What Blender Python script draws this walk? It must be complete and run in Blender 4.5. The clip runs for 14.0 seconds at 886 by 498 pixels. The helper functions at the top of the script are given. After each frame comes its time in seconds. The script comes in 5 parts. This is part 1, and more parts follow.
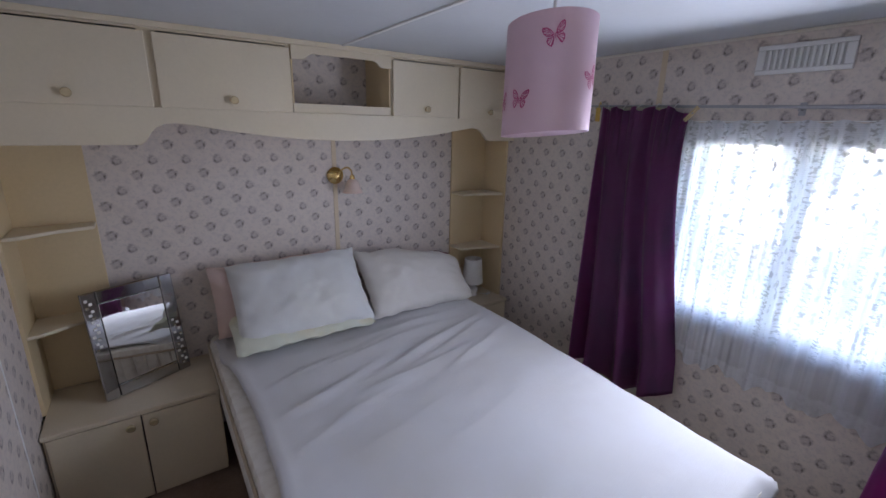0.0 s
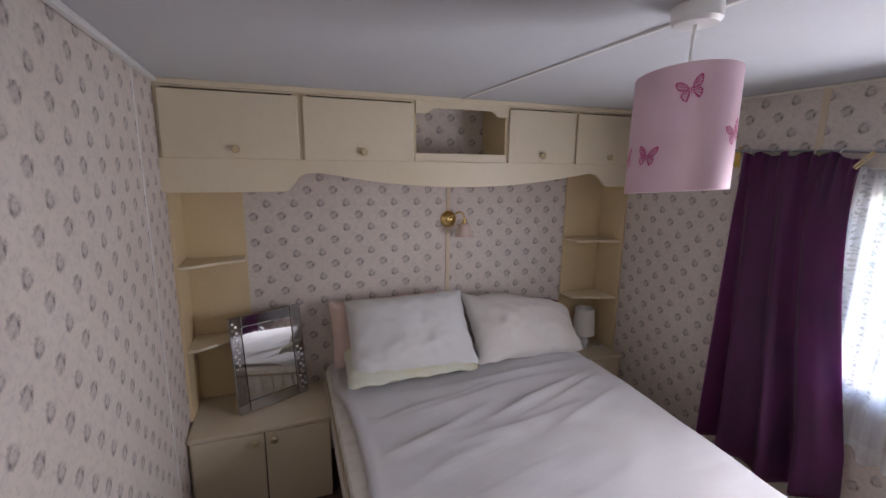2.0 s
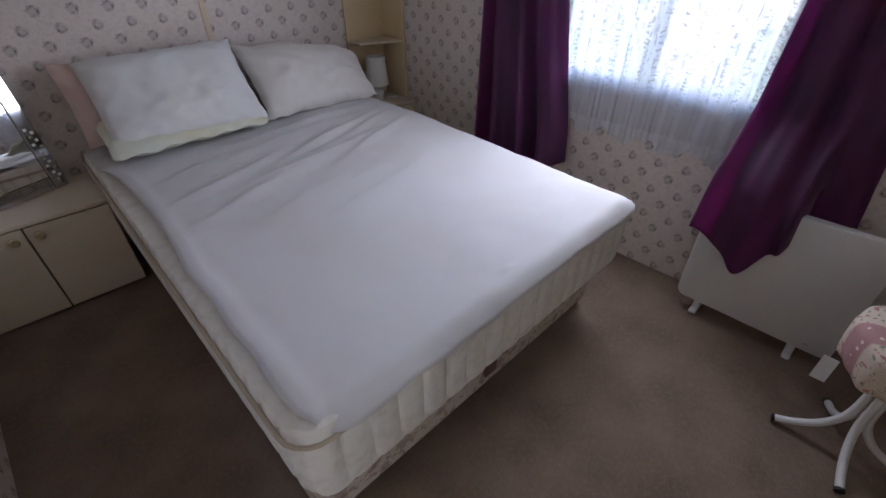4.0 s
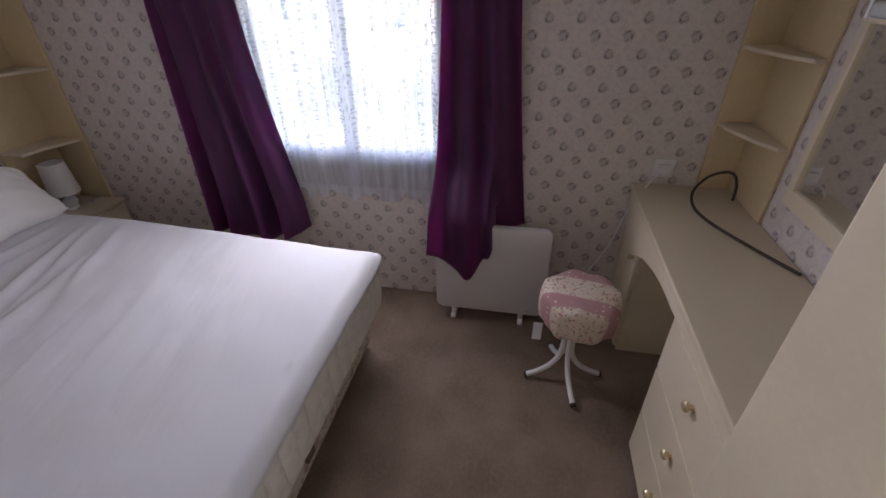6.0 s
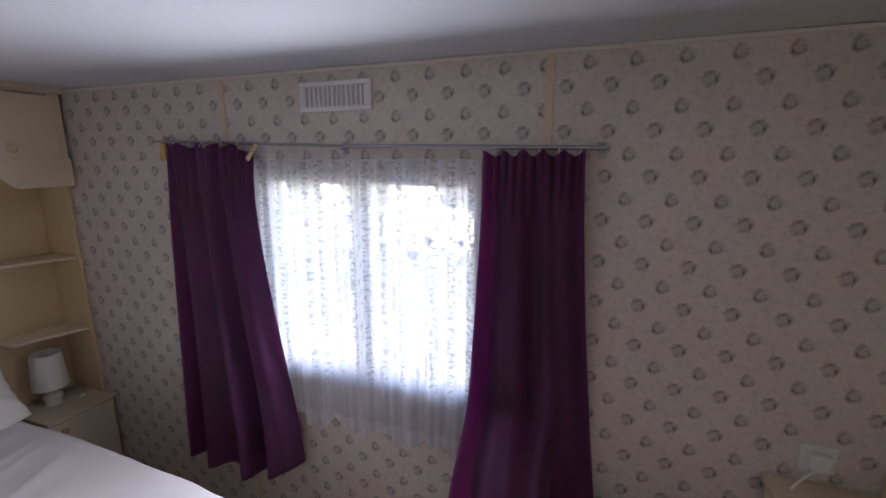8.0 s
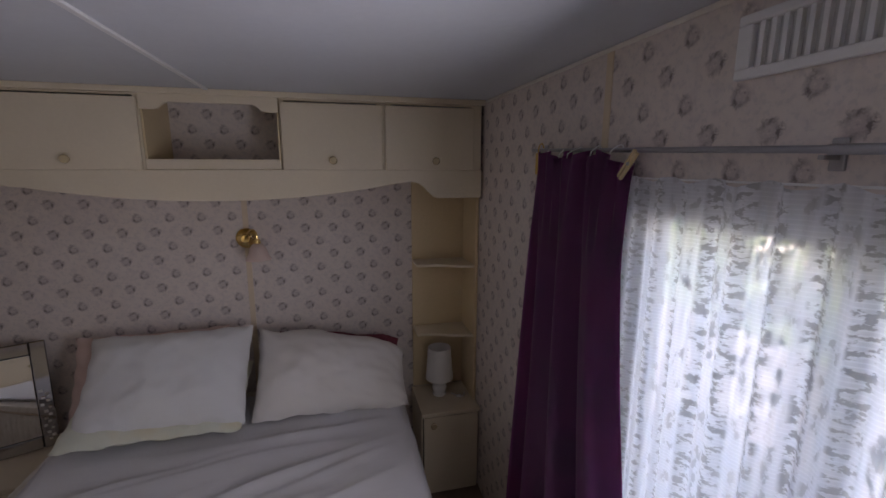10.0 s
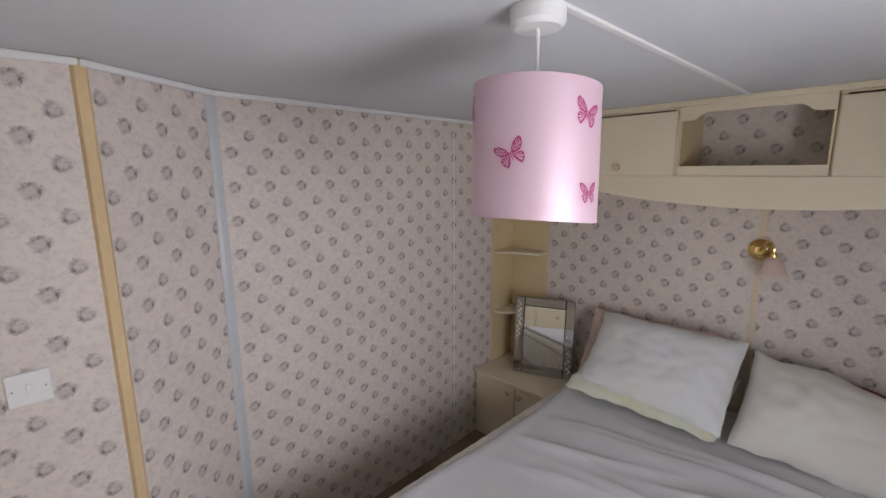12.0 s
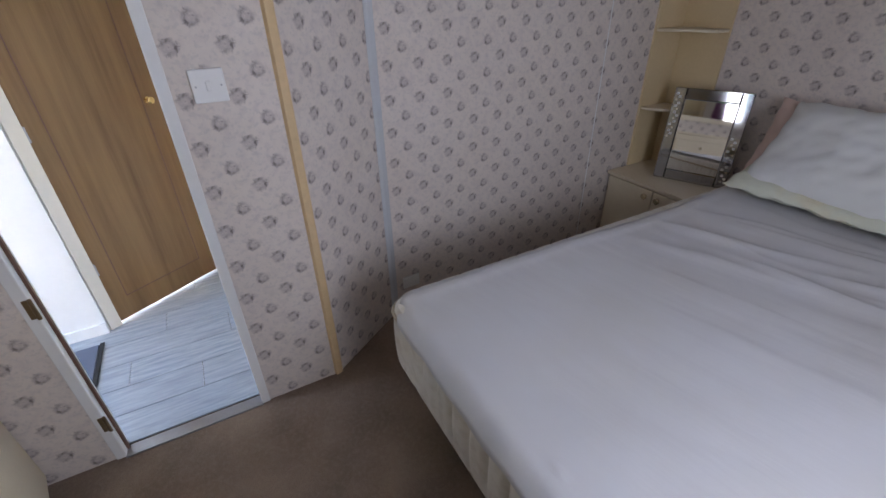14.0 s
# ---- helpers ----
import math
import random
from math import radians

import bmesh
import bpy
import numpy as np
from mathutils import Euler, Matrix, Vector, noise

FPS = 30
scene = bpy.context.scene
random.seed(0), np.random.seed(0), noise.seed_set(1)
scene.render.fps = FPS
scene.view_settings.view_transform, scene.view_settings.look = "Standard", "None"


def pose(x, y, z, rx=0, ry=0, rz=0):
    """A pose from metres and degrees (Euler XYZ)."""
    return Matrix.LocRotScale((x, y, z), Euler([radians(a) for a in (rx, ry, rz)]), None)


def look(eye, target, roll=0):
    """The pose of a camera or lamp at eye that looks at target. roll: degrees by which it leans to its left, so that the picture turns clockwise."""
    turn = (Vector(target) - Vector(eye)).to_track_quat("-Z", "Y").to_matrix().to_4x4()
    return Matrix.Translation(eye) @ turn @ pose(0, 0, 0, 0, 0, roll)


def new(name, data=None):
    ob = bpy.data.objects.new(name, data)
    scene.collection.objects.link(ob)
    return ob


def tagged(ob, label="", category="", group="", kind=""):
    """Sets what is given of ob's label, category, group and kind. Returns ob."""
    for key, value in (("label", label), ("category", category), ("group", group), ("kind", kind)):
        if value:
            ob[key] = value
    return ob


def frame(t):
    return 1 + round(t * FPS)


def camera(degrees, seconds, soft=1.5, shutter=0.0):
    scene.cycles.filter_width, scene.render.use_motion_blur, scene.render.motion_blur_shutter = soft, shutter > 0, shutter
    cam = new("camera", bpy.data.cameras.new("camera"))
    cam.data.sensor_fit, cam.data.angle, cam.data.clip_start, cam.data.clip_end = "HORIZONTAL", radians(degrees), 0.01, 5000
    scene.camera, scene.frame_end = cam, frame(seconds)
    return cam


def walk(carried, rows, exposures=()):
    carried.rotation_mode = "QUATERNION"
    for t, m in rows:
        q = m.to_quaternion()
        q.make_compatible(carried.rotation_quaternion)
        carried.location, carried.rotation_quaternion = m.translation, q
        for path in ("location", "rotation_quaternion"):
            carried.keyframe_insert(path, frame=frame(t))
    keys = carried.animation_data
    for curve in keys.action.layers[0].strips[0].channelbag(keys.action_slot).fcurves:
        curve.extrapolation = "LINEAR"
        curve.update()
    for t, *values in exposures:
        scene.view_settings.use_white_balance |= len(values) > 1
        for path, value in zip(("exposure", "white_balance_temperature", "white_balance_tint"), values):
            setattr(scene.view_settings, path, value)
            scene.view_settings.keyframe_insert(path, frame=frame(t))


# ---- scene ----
S = 1.05  # metres for one unit of the plan
cam = camera(91.6, 14.0)
PATH = [
    (0, (0.115, 0.116, 1.637), (1.209, 1.701, 1.096), 1.2),
    (0.5, (0.109, 0.121, 1.699), (0.931, 1.883, 1.232), 0.8),
    (1, (0.12, 0.127, 1.742), (0.816, 1.951, 1.309), 0.4),
    (1.5, (0.13, 0.13, 1.728), (0.784, 1.974, 1.318), 0.6),
    (2, (0.114, 0.138, 1.679), (0.785, 1.982, 1.295), 0.8),
    (2.5, (0.162, 0.13, 1.555), (0.819, 1.943, 1.025), 0.7),
    (3, (0.202, 0.097, 1.444), (0.939, 1.749, 0.591), -0.0),
    (3.5, (0.204, 0.0, 1.389), (1.164, 1.414, 0.348), -0.7),
    (4, (0.163, -0.085, 1.359), (1.294, 1.087, 0.198), -0.3),
    (4.2, (0.153, -0.118, 1.343), (1.34, 0.945, 0.134), -0.2),
    (6.3, (0.166, -0.163, 1.614), (1.899, 0.041, 0.637), 0.8),
    (6.5, (0.153, -0.171, 1.611), (1.968, 0.046, 0.799), 0.9),
    (7, (0.263, -0.184, 1.68), (2.163, 0.064, 1.107), 1.1),
    (7.2, (0.334, -0.177, 1.686), (2.255, 0.072, 1.19), 0.9),
    (9.3, (1.365, 0.09, 1.683), (2.406, 1.752, 1.29), 0.2),
    (9.5, (1.396, 0.143, 1.68), (2.25, 1.91, 1.296), 0.4),
    (10, (1.443, 0.277, 1.712), (1.917, 2.181, 1.333), 0.2),
    (10.5, (1.53, 0.362, 1.731), (1.429, 2.323, 1.353), 0.0),
    (11, (1.556, 0.333, 1.728), (0.893, 2.191, 1.354), -0.1),
    (11.5, (1.486, 0.238, 1.727), (0.379, 1.864, 1.367), -0.1),
    (12, (1.412, 0.173, 1.721), (-0.016, 1.527, 1.365), -0.4),
    (12.5, (1.372, 0.103, 1.699), (-0.25, 1.224, 1.364), -0.6),
    (13, (1.35, 0.063, 1.638), (-0.372, 1.017, 1.288), -0.8),
    (13.5, (1.334, 0.055, 1.516), (-0.36, 0.915, 0.892), -1.4),
    (14, (1.329, 0.068, 1.389), (-0.183, 0.888, 0.369), -1.2),
]
EXPOSURES = [(0, 4.0, 6250, 21), (0.5, 3.85, 6500, 23), (1, 4.05, 7000, 24), (1.5, 4.2, 7300, 25), (2.5, 4.05, 6900, 25), (3, 4.05, 6700, 24), (3.5, 3.85, 6300, 22), (4, 3.97, 6500, 22), (6.3, 3.97, 6900, 27), (7.2, 4.1, 6900, 27), (9.3, 3.25, 6700, 24), (10, 3.1, 7100, 28), (10.5, 3.75, 7200, 28), (11, 4.3, 7400, 26), (11.5, 4.3, 7400, 22), (12, 4.2, 7300, 19), (13, 4.0, 7000, 17), (13.5, 3.85, 6800, 18), (14, 3.85, 6550, 20)]
walk(cam, [(t, look(eye, target, roll)) for t, eye, target, roll in PATH], EXPOSURES)

# ---- light ----
world = bpy.data.worlds.new("daylight")
scene.world = world
world.use_nodes = True
wn = world.node_tree.nodes
sky = wn.new("ShaderNodeTexSky")
sky.sky_type, sky.sun_disc, sky.sun_elevation, sky.sun_rotation = "NISHITA", False, radians(43), radians(250)
world.node_tree.links.new(sky.outputs[0], wn["Background"].inputs[0])
wn["Background"].inputs[1].default_value = 0.15
sun_data = bpy.data.lights.new("sun", "SUN")
sun_data.energy, sun_data.angle, sun_data.color = 4.5, radians(0.5), (1.0, 0.95, 0.87)
sun = new("sun", sun_data)
sun.matrix_world = look((-5, -1.8, 5), (0, 0, 0))


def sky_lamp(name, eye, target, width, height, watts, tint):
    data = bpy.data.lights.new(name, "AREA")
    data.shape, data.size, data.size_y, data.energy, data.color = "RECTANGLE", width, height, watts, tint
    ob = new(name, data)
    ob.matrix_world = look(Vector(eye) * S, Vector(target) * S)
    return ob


sky_lamp("window_skylight", (1.922, 0.64, 1.18), (0.92, 0.64, 1.06), 0.62, 0.74, 0.98, (0.80, 0.89, 1.0))
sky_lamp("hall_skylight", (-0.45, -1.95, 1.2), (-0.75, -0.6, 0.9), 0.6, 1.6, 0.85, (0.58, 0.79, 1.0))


# ---- materials ----
class Nodes:
    """Short hand for building one node material."""

    def __init__(self, name):
        self.mat = bpy.data.materials.new(name)
        self.mat.use_nodes = True
        self.tree = self.mat.node_tree
        self.bsdf = self.tree.nodes["Principled BSDF"]

    def put(self, value, socket):
        if hasattr(value, "links"):
            self.tree.links.new(value, socket)
        elif isinstance(value, (tuple, list)) and len(value) == 3 and socket.type == "RGBA":
            socket.default_value = (*value, 1)
        else:
            socket.default_value = value

    def node(self, kind, ins=(), **attrs):
        n = self.tree.nodes.new(kind)
        for k, v in attrs.items():
            setattr(n, k, v)
        for k, v in dict(ins).items():
            self.put(v, n.inputs[k])
        return n

    def m(self, op, a, b=0.0, c=0.0, clamp=False):
        return self.node("ShaderNodeMath", {0: a, 1: b, 2: c}, operation=op, use_clamp=clamp).outputs[0]

    def mix(self, f, a, b):
        n = self.node("ShaderNodeMix", {0: f}, data_type="RGBA")
        self.put(a, n.inputs[6])
        self.put(b, n.inputs[7])
        return n.outputs[2]

    def noise(self, vector, scale, detail=2.0, rough=0.5):
        return self.node("ShaderNodeTexNoise", {"Vector": vector, "Scale": scale, "Detail": detail, "Roughness": rough}).outputs[0]

    def coords(self, which="Object"):
        return self.node("ShaderNodeTexCoord").outputs[which]

    def stretch(self, vector, x, y, z):
        return self.node("ShaderNodeVectorMath", {0: vector, 1: (x, y, z)}, operation="MULTIPLY").outputs[0]

    def ramp(self, f, lo, hi):
        return self.node("ShaderNodeMapRange", {0: f, 1: lo, 2: hi}, clamp=True).outputs[0]

    def bump(self, height, strength, dist=0.002):
        self.put(self.node("ShaderNodeBump", {"Height": height, "Strength": strength, "Distance": dist}).outputs[0], self.bsdf.inputs["Normal"])

    def set(self, **ins):
        for k, v in ins.items():
            self.put(v, self.bsdf.inputs[k.replace("_", " ")])
        return self


def plain(name, color, rough=0.5, vary=0.1, grain=60, metal=0.0, relief=0.05, coat=0.0, blotch=3.0):
    """A surface with grain and blotches at two scales."""
    n = Nodes(name)
    p = n.coords()
    big, fine = n.noise(p, blotch, 3), n.noise(p, grain, 3)
    f = n.m("ADD", n.m("MULTIPLY", big, 0.65), n.m("MULTIPLY", fine, 0.35))
    dark = tuple(c * (1 - vary) for c in color)
    light = tuple(min(1, c * (1 + vary * 0.6)) for c in color)
    n.set(Base_Color=n.mix(n.ramp(f, 0.3, 0.7), dark, light), Metallic=metal, Coat_Weight=coat)
    n.set(Roughness=n.m("ADD", n.m("MULTIPLY", n.m("SUBTRACT", big, 0.5), 0.25), rough))
    n.bump(fine, relief)
    return n.mat


def make_wallpaper():
    """Cream-pink paper with staggered rows of grey-mauve posies; the print repeats every 128 mm."""
    n = Nodes("floral_wallpaper")
    sep = n.node("ShaderNodeSeparateXYZ", {0: n.coords("UV")})
    u, v = sep.outputs[0], sep.outputs[1]
    L = 0.1285
    ink = tint = soft = None
    for k, (du, dv, gap) in enumerate(((0.0, 0.0, 0.8), (0.5, 0.5, 3.5))):
        pu = n.m("MULTIPLY", n.m("SUBTRACT", n.m("FRACT", n.m("ADD", n.m("DIVIDE", u, L), du)), 0.5), L)
        pv = n.m("MULTIPLY", n.m("SUBTRACT", n.m("FRACT", n.m("ADD", n.m("DIVIDE", v, L), dv)), 0.5), L)
        vec = n.node("ShaderNodeCombineXYZ", {0: pu, 1: pv, 2: 0.31 + k * 0.4}).outputs[0]
        wob = n.m("SUBTRACT", n.noise(vec, 70, 2), 0.5)
        r = n.m("ADD", n.m("SQRT", n.m("ADD", n.m("MULTIPLY", pu, pu), n.m("MULTIPLY", pv, pv))), n.m("MULTIPLY", wob, 0.008))
        turn = n.m("ARCTAN2", pv, pu)
        reach = n.m("SUBTRACT", r, n.m("MULTIPLY", n.m("ABSOLUTE", pu), 0.10))
        leaf = n.noise(vec, 190, 3, 0.65)
        side = n.m("COSINE", n.m("SUBTRACT", turn, gap))
        weight = n.m("MULTIPLY", n.ramp(side, 1.0, 0.5), n.m("SUBTRACT", 0.78, n.m("MULTIPLY", side, 0.22)))
        press = n.m("ADD", 0.22, n.m("MULTIPLY", n.ramp(n.noise(vec, 75, 2), 0.38, 0.58), 0.78))
        ring = n.m("ADD", n.m("ABSOLUTE", n.m("SUBTRACT", r, 0.0155)), n.m("MULTIPLY", n.m("SUBTRACT", leaf, 0.5), 0.018))
        line = n.m("MULTIPLY", n.ramp(ring, 0.0068, 0.0016), n.m("MULTIPLY", press, weight))
        ray = n.ramp(n.m("SINE", n.m("ADD", n.m("MULTIPLY", turn, 7), n.m("MULTIPLY", wob, 14))), 0.35, 0.8)
        spike = n.m("MULTIPLY", ray, n.m("MULTIPLY", n.ramp(r, 0.0155, 0.018), n.ramp(reach, 0.0265, 0.0185)))
        line = n.m("MAXIMUM", line, n.m("MULTIPLY", spike, n.m("MULTIPLY", n.m("MULTIPLY", press, 0.9), n.ramp(side, 0.97, 0.7))))
        curl = n.m("MULTIPLY", n.ramp(n.noise(vec, 120, 2), 0.58, 0.68), n.ramp(r, 0.012, 0.009))
        line = n.m("MAXIMUM", line, n.m("MULTIPLY", curl, 0.5))
        fill = n.m("MULTIPLY", n.ramp(r, 0.025, 0.015), n.ramp(leaf, 0.25, 0.52))
        sprig = n.m("MULTIPLY", n.ramp(n.noise(vec, 75, 2), 0.57, 0.66), n.ramp(r, 0.026, 0.034))
        ink = line if ink is None else n.m("MAXIMUM", ink, line)
        tint = fill if tint is None else n.m("MAXIMUM", tint, fill)
        soft = sprig if soft is None else n.m("MAXIMUM", soft, sprig)
    p = n.coords()
    ground = n.mix(n.noise(p, 5, 4), (0.665, 0.585, 0.525), (0.755, 0.68, 0.62))
    ground = n.mix(n.m("MULTIPLY", n.ramp(n.noise(p, 38, 3), 0.47, 0.70), 0.5), ground, (0.575, 0.505, 0.49))
    col = n.mix(n.m("MULTIPLY", soft, 0.30), ground, (0.46, 0.43, 0.43))
    col = n.mix(n.m("MULTIPLY", tint, 0.62), col, (0.44, 0.378, 0.37))
    col = n.mix(n.m("MULTIPLY", ink, 0.85), col, (0.125, 0.098, 0.092))
    n.set(Base_Color=col, Roughness=0.62)
    n.bump(n.noise(p, 220, 3), 0.12)
    return n.mat


def make_carpet():
    n = Nodes("brown_carpet")
    p = n.coords()
    tuft, wear, speck = n.noise(p, 330, 2), n.noise(p, 4.5, 4), n.noise(p, 60, 3)
    col = n.mix(n.ramp(wear, 0.35, 0.68), (0.245, 0.168, 0.116), (0.385, 0.275, 0.198))
    col = n.mix(n.ramp(tuft, 0.35, 0.7), n.mix(0.5, col, (0.125, 0.090, 0.066)), col)
    col = n.mix(n.m("MULTIPLY", n.ramp(speck, 0.45, 0.75), 0.35), col, (0.36, 0.28, 0.22))
    n.set(Base_Color=col, Roughness=0.97)
    n.bump(n.m("ADD", tuft, n.m("MULTIPLY", speck, 0.6)), 0.9, 0.007)
    return n.mat


def make_oak():
    n = Nodes("oak_veneer")
    p = n.coords()
    warp = n.noise(n.stretch(p, 6, 6, 0.35), 2.0, 2)
    grain = n.noise(n.stretch(p, 11, 11, 0.5), 3.0, 5, 0.6)
    fine = n.noise(n.stretch(p, 190, 190, 5), 2.0, 3)
    f = n.m("ADD", n.m("MULTIPLY", grain, 0.7), n.m("MULTIPLY", fine, 0.3))
    col = n.mix(n.ramp(f, 0.35, 0.68), (0.150, 0.075, 0.026), (0.250, 0.142, 0.054))
    col = n.mix(n.m("MULTIPLY", n.ramp(warp, 0.35, 0.7), 0.55), col, (0.29, 0.17, 0.068))
    n.set(Base_Color=col, Roughness=0.42)
    n.bump(fine, 0.06)
    return n.mat


def make_purple():
    """Dark plum curtain cloth with woven darker rounded patches."""
    n = Nodes("plum_curtain_cloth")
    uv, p = n.coords("UV"), n.coords()
    cell = n.node("ShaderNodeTexVoronoi", {"Vector": n.stretch(uv, 11.0, 5.0, 1), "Scale": 1.0, "Randomness": 0.55})
    patch = n.ramp(cell.outputs[0], 0.42, 0.36)
    weave = n.noise(n.stretch(uv, 700, 700, 1), 1.0, 1)
    col = n.mix(n.noise(p, 9, 3), (0.072, 0.017, 0.068), (0.118, 0.028, 0.110))
    col = n.mix(n.m("MULTIPLY", patch, 0.85), col, (0.042, 0.018, 0.058))
    n.set(Base_Color=col, Roughness=0.55, Sheen_Weight=0.18)
    n.bump(weave, 0.15, 0.001)
    through_cloth = n.node("ShaderNodeBsdfTranslucent", {0: (0.72, 0.13, 0.53)})
    blend = n.node("ShaderNodeMixShader", {0: 0.38})
    n.tree.links.new(n.bsdf.outputs[0], blend.inputs[1])
    n.tree.links.new(through_cloth.outputs[0], blend.inputs[2])
    n.tree.links.new(blend.outputs[0], n.tree.nodes["Material Output"].inputs[0])
    return n.mat


def make_net():
    """Sheer white net with lace motifs in upright bands."""
    n = Nodes("white_lace_net")
    uv = n.coords("UV")
    sep = n.node("ShaderNodeSeparateXYZ", {0: uv})
    u, v = sep.outputs[0], sep.outputs[1]
    warp = n.m("MULTIPLY", n.m("SUBTRACT", n.noise(uv, 26, 2), 0.5), 0.012)
    lane = n.m("FRACT", n.m("DIVIDE", n.m("ADD", u, warp), 0.098))
    side = n.m("ABSOLUTE", n.m("SUBTRACT", lane, 0.5))
    frond = n.noise(n.stretch(uv, 0.7, 1.7, 1), 46, 3, 0.62)
    leaf = n.m("MULTIPLY", n.ramp(frond, 0.50, 0.55), n.ramp(side, 0.30, 0.20))
    rose = n.m("MULTIPLY", n.ramp(n.noise(uv, 30, 3, 0.6), 0.52, 0.58), n.ramp(side, 0.25, 0.40))
    gather = n.m("MULTIPLY", n.ramp(n.noise(n.stretch(uv, 22, 0.4, 1), 1.0, 2), 0.42, 0.62), 0.16)
    thread = n.m("MULTIPLY", n.ramp(n.m("SINE", n.m("MULTIPLY", v, 900)), 0.3, 0.9), 0.06)
    leafy = n.m("MULTIPLY", n.m("MAXIMUM", leaf, n.m("MULTIPLY", rose, 0.8)), n.m("ADD", 0.15, n.m("MULTIPLY", n.ramp(v, 0.74, 0.84), 0.85)))
    mesh = n.m("ADD", n.m("ADD", 0.79, n.m("ADD", thread, gather)), n.m("MULTIPLY", leafy, 0.30))
    hem = n.ramp(v, 0.645, 0.63)
    cover = n.m("ADD", mesh, n.m("MULTIPLY", hem, 0.25), clamp=True)
    cloth = n.node("ShaderNodeMixShader", {0: 0.68})
    n.tree.links.new(n.node("ShaderNodeBsdfDiffuse", {0: (0.88, 0.88, 0.90)}).outputs[0], cloth.inputs[1])
    n.tree.links.new(n.node("ShaderNodeBsdfTranslucent", {0: n.mix(leafy, (0.82, 0.84, 0.87), (0.34, 0.345, 0.34))}).outputs[0], cloth.inputs[2])
    blend = n.node("ShaderNodeMixShader", {0: cover})
    n.tree.links.new(n.node("ShaderNodeBsdfTransparent").outputs[0], blend.inputs[1])
    n.tree.links.new(cloth.outputs[0], blend.inputs[2])
    n.tree.links.new(blend.outputs[0], n.tree.nodes["Material Output"].inputs[0])
    return n.mat


def make_cloth(name, color, rough=0.85, crease=0.4, spill=None, streak=False):
    n = Nodes(name)
    p = n.coords()
    weave, fold, stain = n.noise(p, 480, 2), n.noise(p, 16, 3), n.noise(p, 2.6, 4)
    col = n.mix(n.ramp(stain, 0.4, 0.75), color, tuple(c * f for c, f in zip(color, (0.95, 0.93, 0.89))))
    if spill:
        col = n.mix(n.m("MULTIPLY", n.ramp(n.noise(p, 5.5, 2), 0.5, 0.66), 0.75), col, spill)
    n.set(Base_Color=col, Roughness=rough, Sheen_Weight=0.1)
    if streak:
        fold = n.m("ADD", n.m("MULTIPLY", fold, 0.5), n.m("MULTIPLY", n.noise(n.stretch(n.node("ShaderNodeVectorRotate", {"Vector": p, "Angle": -0.2}, rotation_type="Z_AXIS").outputs[0], 2.2, 15, 2), 1.7, 3, 0.6), 1.8))
    n.bump(n.m("ADD", n.m("MULTIPLY", weave, 0.12), n.m("MULTIPLY", fold, 0.5)), crease, 0.004)
    return n.mat


SEAT_A = 0.003  # the seat's middle, across its stripes


def make_patchwork():
    """Patchwork of cream floral squares and pink dotted bands."""
    n = Nodes("patchwork_floral_cotton")
    p = n.coords()
    sep = n.node("ShaderNodeSeparateXYZ", {0: p})
    a = n.m("SUBTRACT", sep.outputs[0], n.m("MULTIPLY", sep.outputs[1], 0.18))
    near = n.m("MULTIPLY", n.ramp(a, SEAT_A - 0.125, SEAT_A - 0.120), n.ramp(a, SEAT_A - 0.050, SEAT_A - 0.055))
    far = n.ramp(a, SEAT_A + 0.072, SEAT_A + 0.077)
    seam = n.m("MULTIPLY", n.ramp(a, SEAT_A - 0.060, SEAT_A - 0.053), n.ramp(a, SEAT_A - 0.040, SEAT_A - 0.047))
    stripe, other = near, far
    flower, green = n.noise(p, 64, 3), n.noise(n.stretch(p, 1, 1.3, 1), 80, 3)
    cream = n.mix(n.ramp(flower, 0.58, 0.63), (0.66, 0.56, 0.46), (0.46, 0.20, 0.19))
    cream = n.mix(n.ramp(green, 0.62, 0.66), cream, (0.24, 0.27, 0.20))
    dots = n.node("ShaderNodeTexVoronoi", {"Vector": p, "Scale": 34.0, "Randomness": 0.2})
    pink = n.mix(n.ramp(dots.outputs[0], 0.20, 0.15), (0.46, 0.25, 0.25), (0.76, 0.62, 0.56))
    n.set(Base_Color=n.mix(n.m("MAXIMUM", stripe, n.m("MULTIPLY", other, 0.9)), cream, pink), Roughness=0.85)
    n.bump(n.noise(p, 300, 2), 0.2)
    return n.mat


def make_ticking():
    """Off-white quilted mattress border."""
    n = Nodes("mattress_border_ticking")
    p = n.coords()
    f = n.noise(p, 25, 3)
    col = n.mix(n.ramp(f, 0.45, 0.7), (0.74, 0.71, 0.65), (0.64, 0.60, 0.53))
    n.set(Base_Color=col, Roughness=0.8)
    n.bump(n.noise(p, 400, 2), 0.2)
    return n.mat


def make_divan():
    n = Nodes("faded_floral_divan_cloth")
    p = n.coords()
    col = n.mix(n.ramp(n.noise(p, 22, 3), 0.52, 0.6), (0.57, 0.50, 0.42), (0.40, 0.30, 0.24))
    col = n.mix(n.m("MULTIPLY", n.ramp(n.noise(p, 45, 2), 0.58, 0.64), 0.7), col, (0.30, 0.17, 0.15))
    n.set(Base_Color=col, Roughness=0.85)
    return n.mat


def make_mirror(name, color, rough):
    n = Nodes(name)
    n.set(Base_Color=color, Metallic=1.0, Roughness=rough)
    return n.mat


def make_glass(name, color, rough=0.02, clear=1.0):
    n = Nodes(name)
    n.set(Base_Color=color, Roughness=rough, Transmission_Weight=clear, IOR=1.45)
    return n.mat


